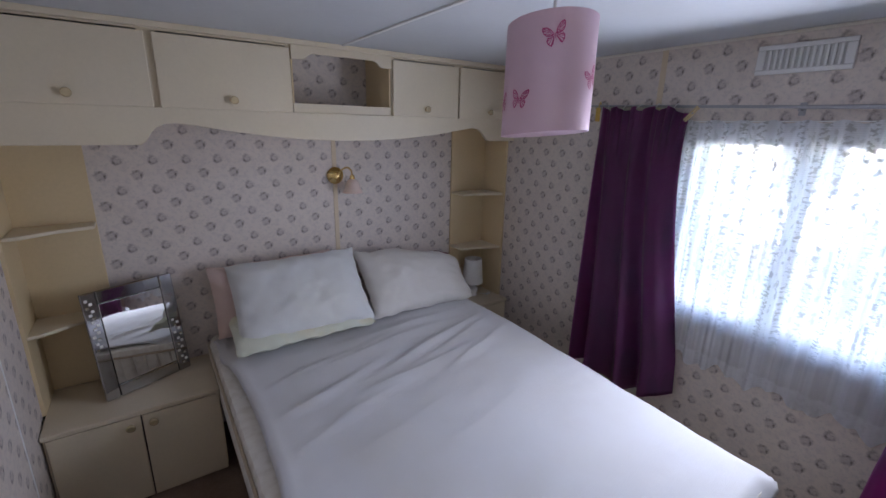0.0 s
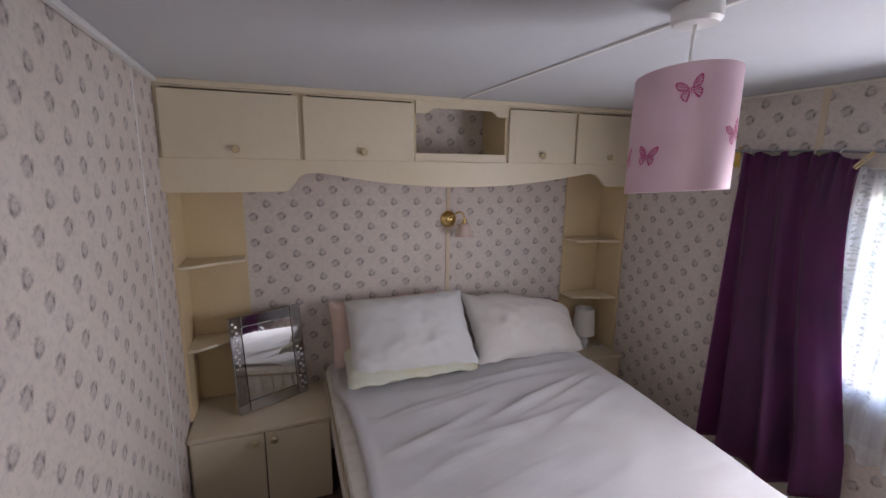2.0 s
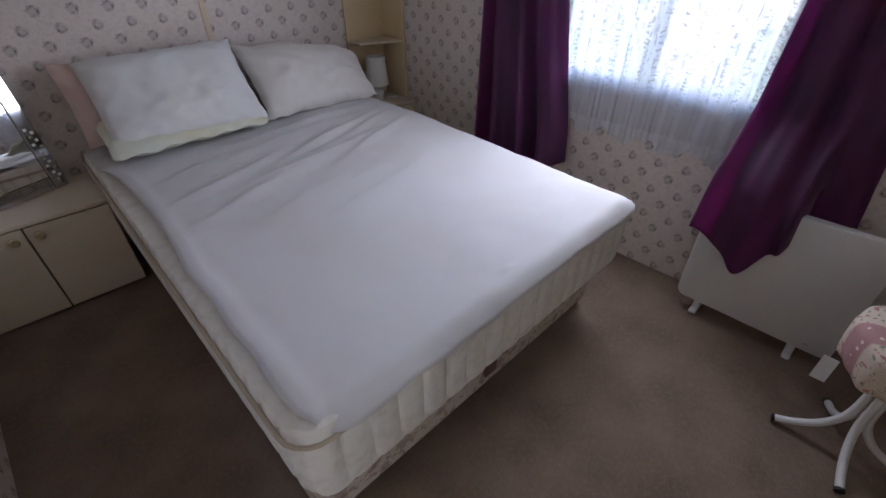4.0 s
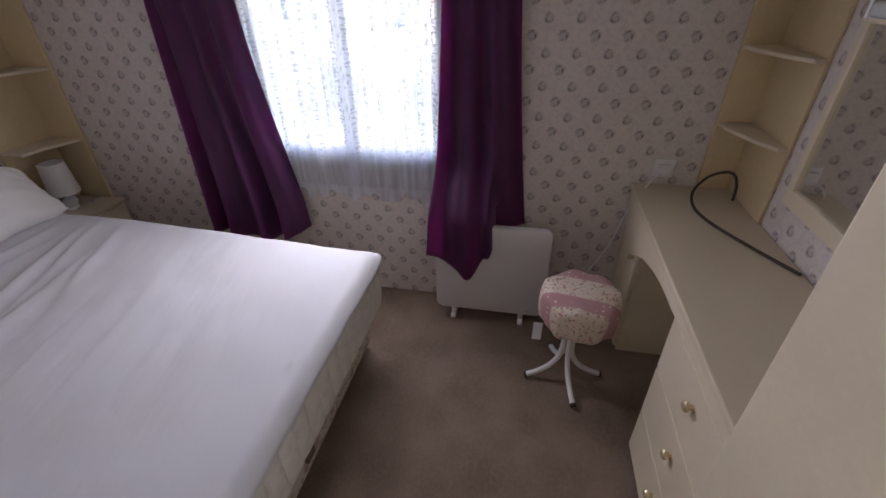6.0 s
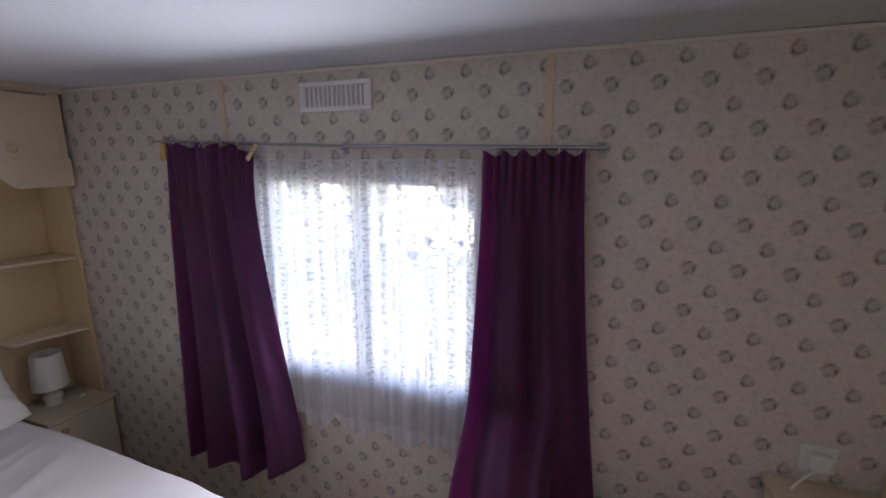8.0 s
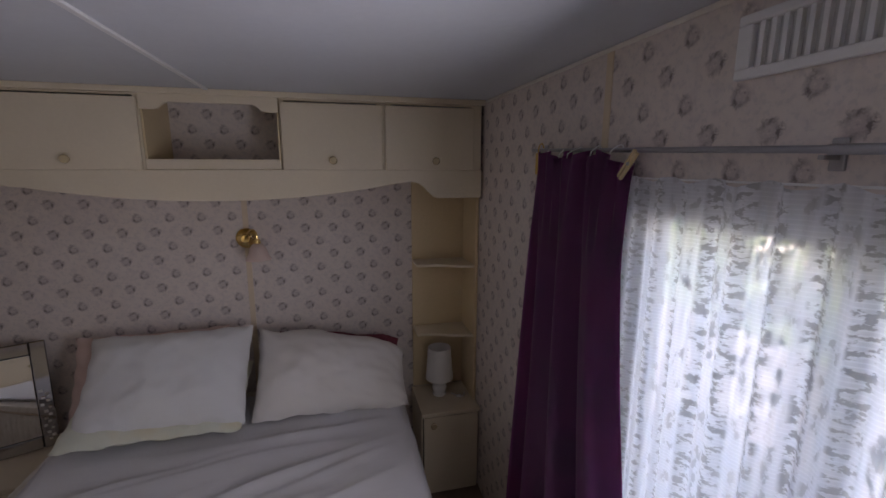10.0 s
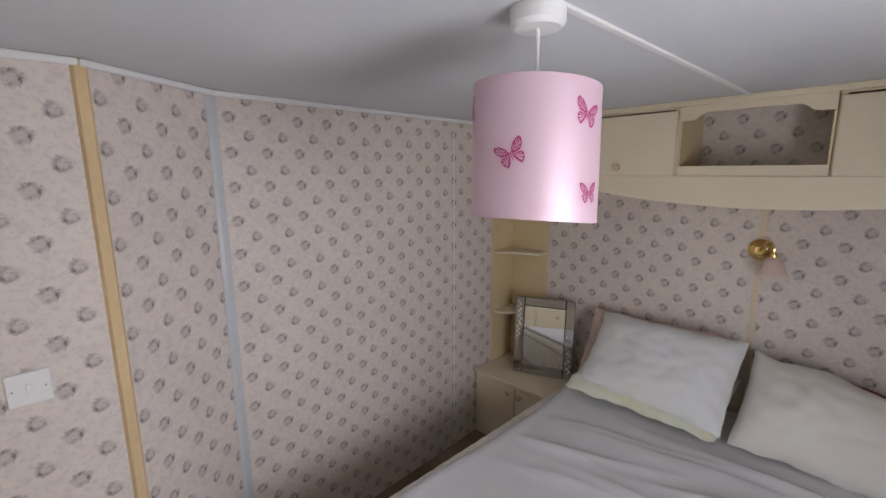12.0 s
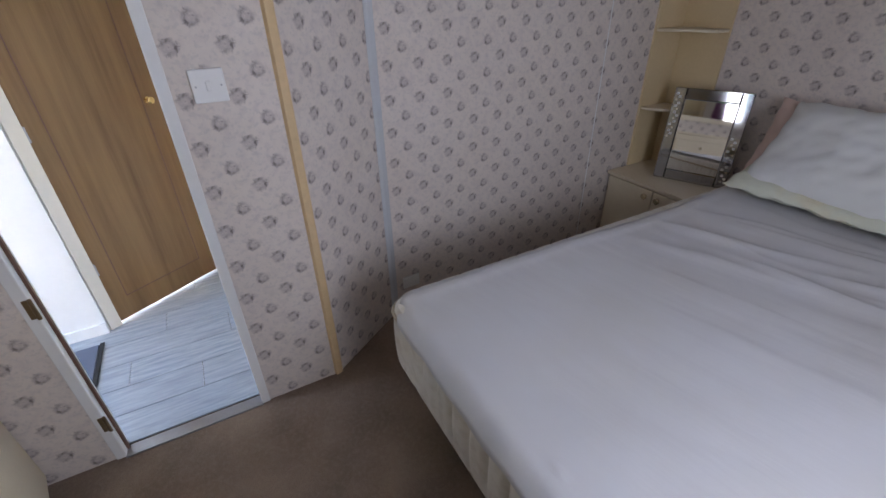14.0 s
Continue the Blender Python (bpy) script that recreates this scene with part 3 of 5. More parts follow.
part("mat_top", box(-0.735, -0.2, -1.25, -0.595, 0.0, 0.012, 0.004), MAT_BLUE, doormat)
part("edging", box(-0.75, -0.185, -0.595, -0.578, 0.0, 0.008, 0.003), RUBBER, doormat, "dark rubber edging")

# window
win = tagged(thing("window_1", (WIN_X + 0.03, 0.66, WZ0), "white plastic two-light caravan window", "window"), kind="structure")
fx0, fx1 = WIN_X + 0.012, WIN_X + 0.055
fr = box(fx0, fx1, WY0, WY0 + 0.035, WZ0, WZ1, 0.003)
box(fx0, fx1, WY1 - 0.035, WY1, WZ0, WZ1, 0.003, bm=fr)
box(fx0, fx1, WY0 + 0.035, WY1 - 0.035, WZ0, WZ0 + 0.035, 0.003, bm=fr)
box(fx0, fx1, WY0 + 0.035, WY1 - 0.035, WZ1 - 0.035, WZ1, 0.003, bm=fr)
part("window_frame", fr, PLASTIC, win)
part("mullion", box(fx0 + 0.002, fx1 - 0.002, 0.637, 0.687, WZ0 + 0.035, WZ1 - 0.035, 0.004), PLASTIC, win)
for a, b in ((WY0 + 0.035, 0.637), (0.687, WY1 - 0.035)):
    pane = part("pane", box(WIN_X + 0.03, WIN_X + 0.034, a, b, WZ0 + 0.035, WZ1 - 0.035), GLASS, win)
    pane.visible_shadow = False
part("window_sill", box(WIN_X - 0.012, WIN_X + 0.012, WY0 - 0.01, WY1 + 0.01, WZ0 - 0.012, WZ0, 0.003), PLASTIC, win)
trim = box(WIN_X - 0.006, WIN_X + 0.012, WY0 - 0.025, WY0, WZ0, WZ1, 0.002)
box(WIN_X - 0.006, WIN_X + 0.012, WY1, WY1 + 0.025, WZ0, WZ1, 0.002, bm=trim)
box(WIN_X - 0.006, WIN_X + 0.012, WY0 - 0.025, WY1 + 0.025, WZ1, WZ1 + 0.025, 0.002, bm=trim)
part("casing", trim, WHITE_PAINT, win)

# wall vent above the window
vent = thing("wall_vent", (WIN_X, 0.738, 1.818), "grey-white plastic louvred vent near the ceiling", "vent")
vy0, vy1, vz0, vz1 = 0.598, 0.876, 1.768, 1.866
fr = box(WIN_X - 0.014, WIN_X, vy0, vy1, vz0, vz0 + 0.016, 0.003)
box(WIN_X - 0.014, WIN_X, vy0, vy1, vz1 - 0.016, vz1, 0.003, bm=fr)
box(WIN_X - 0.014, WIN_X, vy0, vy0 + 0.026, vz0 + 0.016, vz1 - 0.016, 0.003, bm=fr)
box(WIN_X - 0.014, WIN_X, vy1 - 0.026, vy1, vz0 + 0.016, vz1 - 0.016, 0.003, bm=fr)
part("frame", fr, PLASTIC, vent)
part("backing", box(WIN_X - 0.003, WIN_X - 0.0005, vy0 + 0.026, vy1 - 0.026, vz0 + 0.016, vz1 - 0.016), GREY_PLASTIC, vent)
for k in range(12):
    y = vy0 + 0.034 + k * 0.0182
    part("slat", box(WIN_X - 0.011, WIN_X - 0.002, y, y + 0.008, vz0 + 0.016, vz1 - 0.016, 0.001), PLASTIC, vent)


# ---- bed end: cupboards, pelmet, shelves, bedside cupboards ----
def knob(at, parent, face="-y", r=0.0165, material=None):
    """A small round knob: stem, disc and rim, standing out of a door."""
    s = {"-y": -1, "+y": 1}[face]
    bm = lathe([(r * 0.55, 0.0), (r * 0.5, s * 0.010), (r * 0.95, s * 0.013), (r, s * 0.019), (r * 0.75, s * 0.024), (0.0, s * 0.025)], at, 18, "y")
    return part("knob", bm, material or CLEAR_KNOB, parent, "small round knob", True)


FRONT = 2.135
def overhead(x0, x1, splits, label):
    unit = thing("overhead_cupboard", ((x0 + x1) / 2, 2.27, 1.62), label, "cupboard")
    body = box(x0, x1, FRONT, HEAD_Y, 1.598, 1.612)
    box(x0, x0 + 0.015, FRONT, HEAD_Y, 1.612, CEIL - 0.002, bm=body)
    box(x1 - 0.015, x1, FRONT, HEAD_Y, 1.612, CEIL - 0.002, bm=body)
    box(x0 + 0.015, x1 - 0.015, FRONT, FRONT + 0.016, 1.881, CEIL - 0.002, bm=body)
    for a, b, _ in splits[:-1]:
        box(b - 0.02, b + 0.04, FRONT, FRONT + 0.016, 1.612, 1.881, bm=body)
    box(x0 + 0.015, splits[0][0] + 0.012, FRONT, FRONT + 0.016, 1.612, 1.881, bm=body)
    box(splits[-1][1] - 0.012, x1 - 0.015, FRONT, FRONT + 0.016, 1.612, 1.881, bm=body)
    part("body", body, CREAM, unit)
    # dark back board, so the slit over the doors looks shaded
    part("inside", box(x0 + 0.016, x1 - 0.016, HEAD_Y - 0.02, HEAD_Y - 0.012, 1.614, 1.868), DARK_GAP, unit)
    for a, b, kx in splits:
        d = part("door", box(a, b, FRONT - 0.017, FRONT - 0.001, 1.612, 1.874, 0.003), CREAM, unit)
        knob((kx, FRONT - 0.017, 1.650), d)
    return unit


overhead(-0.362, 0.688, ((-0.338, 0.170, -0.075), (0.193, 0.682, 0.447)), "cream two-door overhead cupboard above the bed")
overhead(1.172, 2.012, ((1.178, 1.575, 1.372), (1.588, 1.975, 1.800)), "cream two-door overhead cupboard beside the window wall")
niche = thing("open_niche", (0.93, 2.27, 1.62), "open cream niche with scalloped top rail between cupboards", "shelf niche")
nb = box(0.690, 1.170, FRONT - 0.004, HEAD_Y - 0.004, 1.612, 1.652, 0.002)
part("niche_floor", nb, CREAM, niche)
part("niche_side", box(0.690, 0.697, FRONT, HEAD_Y - 0.004, 1.652, CEIL - 0.002), CREAM_DEEP, niche)
part("niche_side", box(1.163, 1.170, FRONT, HEAD_Y - 0.004, 1.652, CEIL - 0.002), CREAM_DEEP, niche)
rail = [(0.690, CEIL - 0.003), (0.690, 1.832), (0.735, 1.832), (0.752, 1.836), (0.765, 1.85), (0.785, 1.859), (1.075, 1.859), (1.095, 1.85), (1.108, 1.836), (1.125, 1.832), (1.170, 1.832), (1.170, CEIL - 0.003)]
part("top_rail", prism(rail, "y", FRONT - 0.012, FRONT + 0.004, 0.002), CREAM, niche, "scalloped cream rail")

low = [(-0.362, 1.612), (-0.362, 1.474), (0.112, 1.474), (0.128, 1.487), (0.145, 1.513), (0.165, 1.537), (0.195, 1.552), (0.234, 1.556)]
for k in range(1, 22):
    s = k / 22
    low.append((0.234 + s * 1.446, 1.488 + 0.072 * (2 * s - 1) ** 2 + 0.004 * s))
low += [(1.690, 1.563), (1.728, 1.556), (1.752, 1.54), (1.775, 1.515), (1.792, 1.497), (1.812, 1.490), (2.012, 1.490), (2.012, 1.612)]
pelmet = thing("pelmet", (0.83, FRONT, 1.5), "cream shaped pelmet board with a shallow arch over the bed", "pelmet")
part("board", prism(low, "y", FRONT - 0.014, FRONT + 0.004, 0.002), CREAM, pelmet)
part("soffit", box(-0.355, 2.012, FRONT + 0.004, HEAD_Y - 0.004, 1.588, 1.597), CREAM_DEEP, pelmet)
structure("trim_cupboard_top", box(-0.335, 2.024, FRONT - 0.022, FRONT + 0.0, CEIL - 0.022, CEIL - 0.0005, 0.003), CREAM, "thin cream moulding over the cupboards", "trim")


def shelf_column(name, label, panels, shelves):
    col = thing(name, panels[0][0:1] + (panels[0][2], 0.45), label, "shelf unit")
    for p in panels:
        part("panel", box(*p, 0.002), CREAM_DEEP, col)
    for outline, z in shelves:
        part("shelf", prism(outline, "z", z - 0.014, z, 0.004), CREAM, col)
    return col


shelf_column("corner_shelves", "yellowed cream corner shelves beside the bed", ((-0.362, -0.088, HEAD_Y - 0.014, HEAD_Y - 0.002, 0.43, 1.588), (-0.358, -0.344, 2.19, HEAD_Y - 0.014, 0.43, 1.588)),
             [([(-0.344, HEAD_Y - 0.016), (-0.09, HEAD_Y - 0.016), (-0.09, 2.30), (-0.20, 2.265), (-0.30, 2.20), (-0.344, 2.195)], z) for z in (1.152, 0.768)])
shelf_column("corner_shelves", "yellowed cream corner shelves above the bedside lamp", ((1.742, 2.026, HEAD_Y - 0.014, HEAD_Y - 0.002, 0.455, 1.588), (2.012, 2.026, 2.185, HEAD_Y - 0.014, 0.455, 1.588)),
             [([(2.012, HEAD_Y - 0.016), (1.744, HEAD_Y - 0.016), (1.744, 2.268), (1.84, 2.255), (1.95, 2.212), (2.012, 2.195)], z) for z in (1.160, 0.803)])


def bedside(x0, x1, y0, top, splits, label, knobs):
    unit = thing("bedside_cupboard", ((x0 + x1) / 2, 2.2, 0), label, "cupboard")
    part("carcass", box(x0, x1, y0 + 0.018, HEAD_Y - 0.016, 0.03, top - 0.02), CREAM, unit)
    part("plinth", box(x0 + 0.01, x1 - 0.01, y0 + 0.03, HEAD_Y - 0.02, 0.0, 0.03), DARK_GAP, unit)
    part("top", box(x0 - 0.002, x1 + 0.002, y0 - 0.006, HEAD_Y - 0.016, top - 0.02, top, 0.004), CREAM_TOP, unit)
    # dark sheet behind the doors paints the shade in their gaps
    part("gap_shade", box(x0 + 0.006, x1 - 0.006, y0 + 0.0163, y0 + 0.0179, 0.012, top - 0.0205), DARK_GAP, unit)
    for a, b in splits:
        part("door", box(a, b, y0, y0 + 0.016, 0.012, top - 0.026, 0.003), CREAM, unit)
    for kx in knobs:
        knob((kx, y0, top - 0.062), unit)
    return unit


bedside(-0.345, 0.25, 2.035, 0.432, ((-0.335, -0.043), (-0.037, 0.246)), "cream two-door bedside cupboard beneath the corner shelves", (-0.078, 0.0))
bedside(1.735, 2.024, 2.115, 0.455, ((1.745, 2.018),), "cream single-door bedside cupboard beside the window wall", (1.79,))

# standing mirror leaning on the wall
mirror = thing("tabletop_mirror", (0.0, 2.23, 0.432), "silver mirror in a mosaic frame tilted on the bedside cupboard", "mirror")
MO, MX = Vector((-0.151, 2.165, 0.434)), Vector((0.914, 0.407, 0.0))
MB = Vector((-0.407, 0.914, 0.0))
MY = (MB * 0.062 + Vector((0, 0, 0.466))).normalized()
MN = MX.cross(MY)
MW, MH = 0.345, 0.464


def on_mirror(bm):
    for v in bm.verts:
        v.co = MO + MX * v.co.x + MY * v.co.y + MN * v.co.z
    return bm


part("backing", on_mirror(box(0.004, MW - 0.004, 0.002, MH - 0.002, -0.014, -0.001)), RUBBER, mirror)
part("glass", on_mirror(box(0.054, MW - 0.054, 0.054, MH - 0.054, 0.0, 0.004, 0.002)), MIRROR, mirror, "plain mirror glass")
for a in ((0, 0.052, 0, MH), (MW - 0.052, MW, 0, MH), (0.0535, MW - 0.0535, 0, 0.052), (0.0535, MW - 0.0535, MH - 0.052, MH)):
    bm = box(a[0], a[1], a[2], a[3], 0.0, 0.007, 0.004, 1)
    part("frame_strip", on_mirror(bm), SMOKED, mirror, "bevelled mirrored strip")
rng = random.Random(4)
for side in (0.006, MW - 0.046):
    for k in range(15):
        y = (0.215 + 0.0152 * k) if side < 0.1 else (0.03 + 0.0152 * k)
        x = side + 0.012 * rng.random() + (0.014 if k % 2 else 0)
        bm = box(x, x + 0.013, y, y + 0.012, 0.007, 0.0105, 0.002, 1)
        part("mosaic_piece", on_mirror(bm), CERAMIC if k % 3 else MIRROR, mirror)

# wall lamp over the bed
sconce = thing("wall_lamp", (0.965, HEAD_Y, 1.29), "brass wall lamp with a pink glass bell shade", "wall lamp")
part("back_plate", lathe([(0.046, -0.004), (0.046, -0.010), (0.038, -0.018), (0.022, -0.024), (0.018, -0.034), (0.0, -0.036)], (0.965, HEAD_Y, 1.297), 28, "y"), BRASS, sconce, "", True)
part("arm", tube([(0.965, HEAD_Y - 0.032, 1.297), (0.985, HEAD_Y - 0.055, 1.330), (1.005, HEAD_Y - 0.080, 1.345), (1.022, HEAD_Y - 0.095, 1.330), (1.026, HEAD_Y - 0.098, 1.300)], 0.0045, 8), BRASS, sconce, "", True)
part("bulb_holder", lathe([(0.012, 0.0), (0.014, 0.012), (0.010, 0.026), (0.0, 0.028)], (1.026, HEAD_Y - 0.098, 1.280), 16), BRASS, sconce, "", True)
bell = [(0.014, 0.285), (0.026, 0.278), (0.036, 0.262), (0.041, 0.240), (0.052, 0.218), (0.056, 0.212), (0.053, 0.214), (0.039, 0.238), (0.033, 0.262), (0.024, 0.275), (0.013, 0.281)]
part("shade", lathe([(r, h + 1.0) for r, h in bell], (1.026, HEAD_Y - 0.098, 0.0), 28), PINK_GLASS, sconce, "frosted pink glass bell", True)

# bedside lamp
lamp = thing("table_lamp", (1.860, 2.285, 0.455), "small white ceramic bedside lamp with cloth drum shade", "lamp")
part("base", lathe([(0.034, 0.0), (0.036, 0.006), (0.030, 0.012), (0.036, 0.030), (0.040, 0.045), (0.033, 0.062), (0.016, 0.074), (0.012, 0.082), (0.018, 0.088), (0.012, 0.100), (0.0, 0.101)], (1.860, 2.285, 0.455), 24), CERAMIC, lamp, "", True)
part("shade", lathe([(0.071, 0.548), (0.058, 0.716), (0.0565, 0.716), (0.0695, 0.548)], (1.860, 2.285, 0.0), 32), LAMP_CLOTH, lamp, "white drum shade", True)
part("stem", lathe([(0.006, 0.555), (0.006, 0.64), (0.0, 0.641)], (1.860, 2.285, 0.0), 8), BRASS, lamp)
flex = thing("lamp_flex", (1.95, 2.24, 0.455), "white lamp flex with an inline switch", "cable")
part("cord", tube([(1.92, 2.27, 0.459), (1.95, 2.235, 0.459), (1.975, 2.23, 0.459), (1.99, 2.26, 0.459)], 0.003, 6), PLASTIC, flex, "", True)
part("switch", box(1.938, 1.962, 2.224, 2.238, 0.455, 0.468, 0.004), PLASTIC, flex)

# ---- bed ----
bed = thing("double_bed", (0.92, 1.4, 0), "double divan bed with faded floral base and quilted mattress", "bed")
BX0, BX1, BY0, BY1 = 0.254, 1.600, 0.412, 2.395
for a, b in ((0.50, 1.43), (1.436, 2.36)):
    part("divan_base", box(BX0 + 0.03, BX1 - 0.03, a, b, 0.04, 0.282, 0.012), DIVAN, bed)
for x in (0.45, 0.93, 1.42):
    for y in (0.62, 1.36, 1.52, 2.2):
        part("glide", lathe([(0.02, 0.0), (0.02, 0.03), (0.012, 0.042)], (x, y, 0.0), 12), RUBBER, bed)
part("bracket", box(0.90, 0.955, 0.487, 0.499, 0.10, 0.17, 0.003), BRACKET, bed, "brown linking bracket")


def bulge(x0, x1, y0, y1, z0, z1, r, rz, nx=40, ny=60):
    """A mattress: a box with rounded plan corners and softened top and bottom edges."""
    base = rounded(x0, x1, y0, y1, r, 8)
    dense = []
    for k, p in enumerate(base):
        q = base[(k + 1) % len(base)]
        steps = max(1, int(math.dist(p, q) / 0.011))
        dense += [(p[0] + (q[0] - p[0]) * s / steps, p[1] + (q[1] - p[1]) * s / steps) for s in range(steps)]
    bm = bmesh.new()
    cx, cy = (x0 + x1) / 2, (y0 + y1) / 2
    rings = []
    for k in range(13):
        a = -90 + 180 * k / 12
        inset = rz * (1 - max(0.0, math.cos(radians(a))) ** 0.5)
        z = (z0 + z1) / 2 + (z1 - z0) / 2 * math.copysign(abs(math.sin(radians(a))) ** 0.8, a)
        ring = []
        for x, y in dense:
            s = ((x if abs(y - cy) > (y1 - y0) / 2 - r else y) + 0.018 * math.cos(radians(a))) % 0.078
            quilt = (0.004 - 0.014 * math.exp(-((s - 0.039) / 0.009) ** 2)) * max(0.0, math.cos(radians(a)))
            f = 1 - (inset - quilt) / max(x1 - cx, 0.1) * 0.9
            g = 1 - (inset - quilt) / max(y1 - cy, 0.1) * 0.9
            ring.append(bm.verts.new((cx + (x - cx) * f, cy + (y - cy) * g, z)))
        rings.append(ring)
    for low_r, high_r in zip(rings, rings[1:]):
        for k in range(len(dense)):
            j = (k + 1) % len(dense)
            bm.faces.new((low_r[k], low_r[j], high_r[j], high_r[k]))
    bm.faces.new(rings[0])
    bm.faces.new(rings[-1])
    return bm


mattress = part("mattress", bulge(BX0, BX1, BY0, BY1, 0.282, 0.538, 0.07, 0.025), TICKING, bed, "quilted off-white mattress", True)
ring = [(x, y, 0.505) for x, y in rounded(BX0 - 0.004, BX1 + 0.004, BY0 - 0.002, BY1, 0.075, 5)]
part("piping", tube(ring + [ring[0]], 0.006, 6, 1), BEIGE_PIPE, mattress, "beige piping")


FOLDS = ((1.93, 0.03, 0.030, 0.007, 0.45, 1.15), (1.86, 0.16, 0.022, 0.009, 0.95, 1.62), (1.76, 0.08, 0.028, 0.010, 0.40, 1.50), (1.64, 0.27, 0.018, 0.010, 0.75, 1.62),
         (1.60, 0.10, 0.040, 0.006, 0.30, 0.95), (1.50, 0.20, 0.024, 0.010, 0.55, 1.40), (1.36, 0.36, 0.020, 0.006, 0.90, 1.62), (1.30, 0.14, 0.045, 0.006, 0.35, 1.05), (1.08, 0.30, 0.035, 0.004, 0.60, 1.45), (0.86, -0.12, 0.04, 0.0025, 0.4, 1.2), (1.70, 0.30, 0.016, 0.009, 0.32, 1.0), (1.82, 0.22, 0.014, 0.008, 0.35, 1.1), (1.56, 0.34, 0.016, 0.009, 0.9, 1.6), (1.44, 0.26, 0.020, 0.007, 0.32, 0.9), (1.90, 0.10, 0.016, 0.008, 0.8, 1.55))


def sheet_at(u, v):
    """The sheet over the mattress: a flat top with long folds, and edges that turn down."""
    wide_x = BX1 + 0.040 * min(1.0, max(0.0, (v - 0.1) / 0.5))
    y = BY0 - 0.012 + v * (2.30 - BY0)
    slip = 0.049 + 0.026 * math.exp(-((y - 1.55) / 0.45) ** 2) - 0.02 * max(0.0, min(1.0, (y - 1.85) / 0.2)) + 0.014 * noise.noise(Vector((y * 5, 3.0, 0.0)))
    x = BX0 - 0.012 + slip + u * (wide_x - BX0 + 0.024 - slip)
    ey = y - BY0
    for side, cx, soft in ((-1, BX0 + slip + 0.075, 0.075), (1, wide_x - 0.035, 0.035)):
        dx, dy = side * (x - cx), BY0 + soft - y
        if dx > 0 and dy > 0:
            k = max(dx, dy) / math.hypot(dx, dy)
            x, y = cx + side * dx * k, BY0 + soft - dy * k
    z = 0.553
    for y0, lean, wide, high, xa, xb in FOLDS:
        d = y - y0 - lean * (x - 0.9) - 0.030 * math.sin(2.6 * x + y0 * 17) - 0.035 * noise.noise(Vector((x * 2.3, y0 * 9, 2)))
        fade = max(0.0, min(1.0, (x - xa) / 0.35)) * max(0.0, min(1.0, (xb - x) / 0.35)) * (0.75 + 0.6 * noise.noise(Vector((x * 3.1, y0 * 13, 6))))
        if abs(d) < 0.15:
            z += 1.9 * high * fade * (math.exp(-abs(d) / wide) if d > 0 else math.exp(-(d / (wide * 2.2)) ** 2))
    z += 0.005 * (noise.noise(Vector((x * 3, y * 3, 0))) + 0.5 * noise.noise(Vector((x * 7, y * 11, 3)))) + 0.003 * abs(noise.noise(Vector((x * 4 + y, (y - 0.2 * x) * 9, 5))))
    z += 0.022 * min(1.0, max(0.0, (v - 0.15) / 0.5)) * min(1.0, max(0.0, (x - 0.7) / 0.7))
    z += 0.005 * math.exp(-((x - BX0 - slip - 0.02) / 0.016) ** 2) * min(1.0, slip / 0.05)
    z += 0.006 * math.exp(-((x - 0.945) / 0.022) ** 2 - ((y - 0.475) / 0.008) ** 2)
    drop = 0.030 * max(0.0, min(1.0, (0.09 - min(x - BX0, wide_x - x) - max(0.0, y - BY0)) / 0.09)) if y < BY0 + 0.09 else 0.0
    for e, hang in ((x - BX0 - slip, 0.045 * max(0.0, 1 - slip / 0.05)), (wide_x - x, 0.055), (ey, 0.050)):
        if e < 0.045:
            t = (0.045 - e) / 0.057
            drop = max(drop, hang * t ** 2.2)
    z -= drop * (1 + 0.35 * noise.noise(Vector((x * 9, y * 9, 8))))
    return (x, y, z), (x, y)


bed_sheet = tagged(part("bed_sheet", sheet_grid(90, 270, sheet_at), SHEET, None, "", True), "white cotton sheet with long creases spread over the mattress", "bed sheet")
bed_sheet.modifiers.new("cloth", "SOLIDIFY").thickness = 0.004


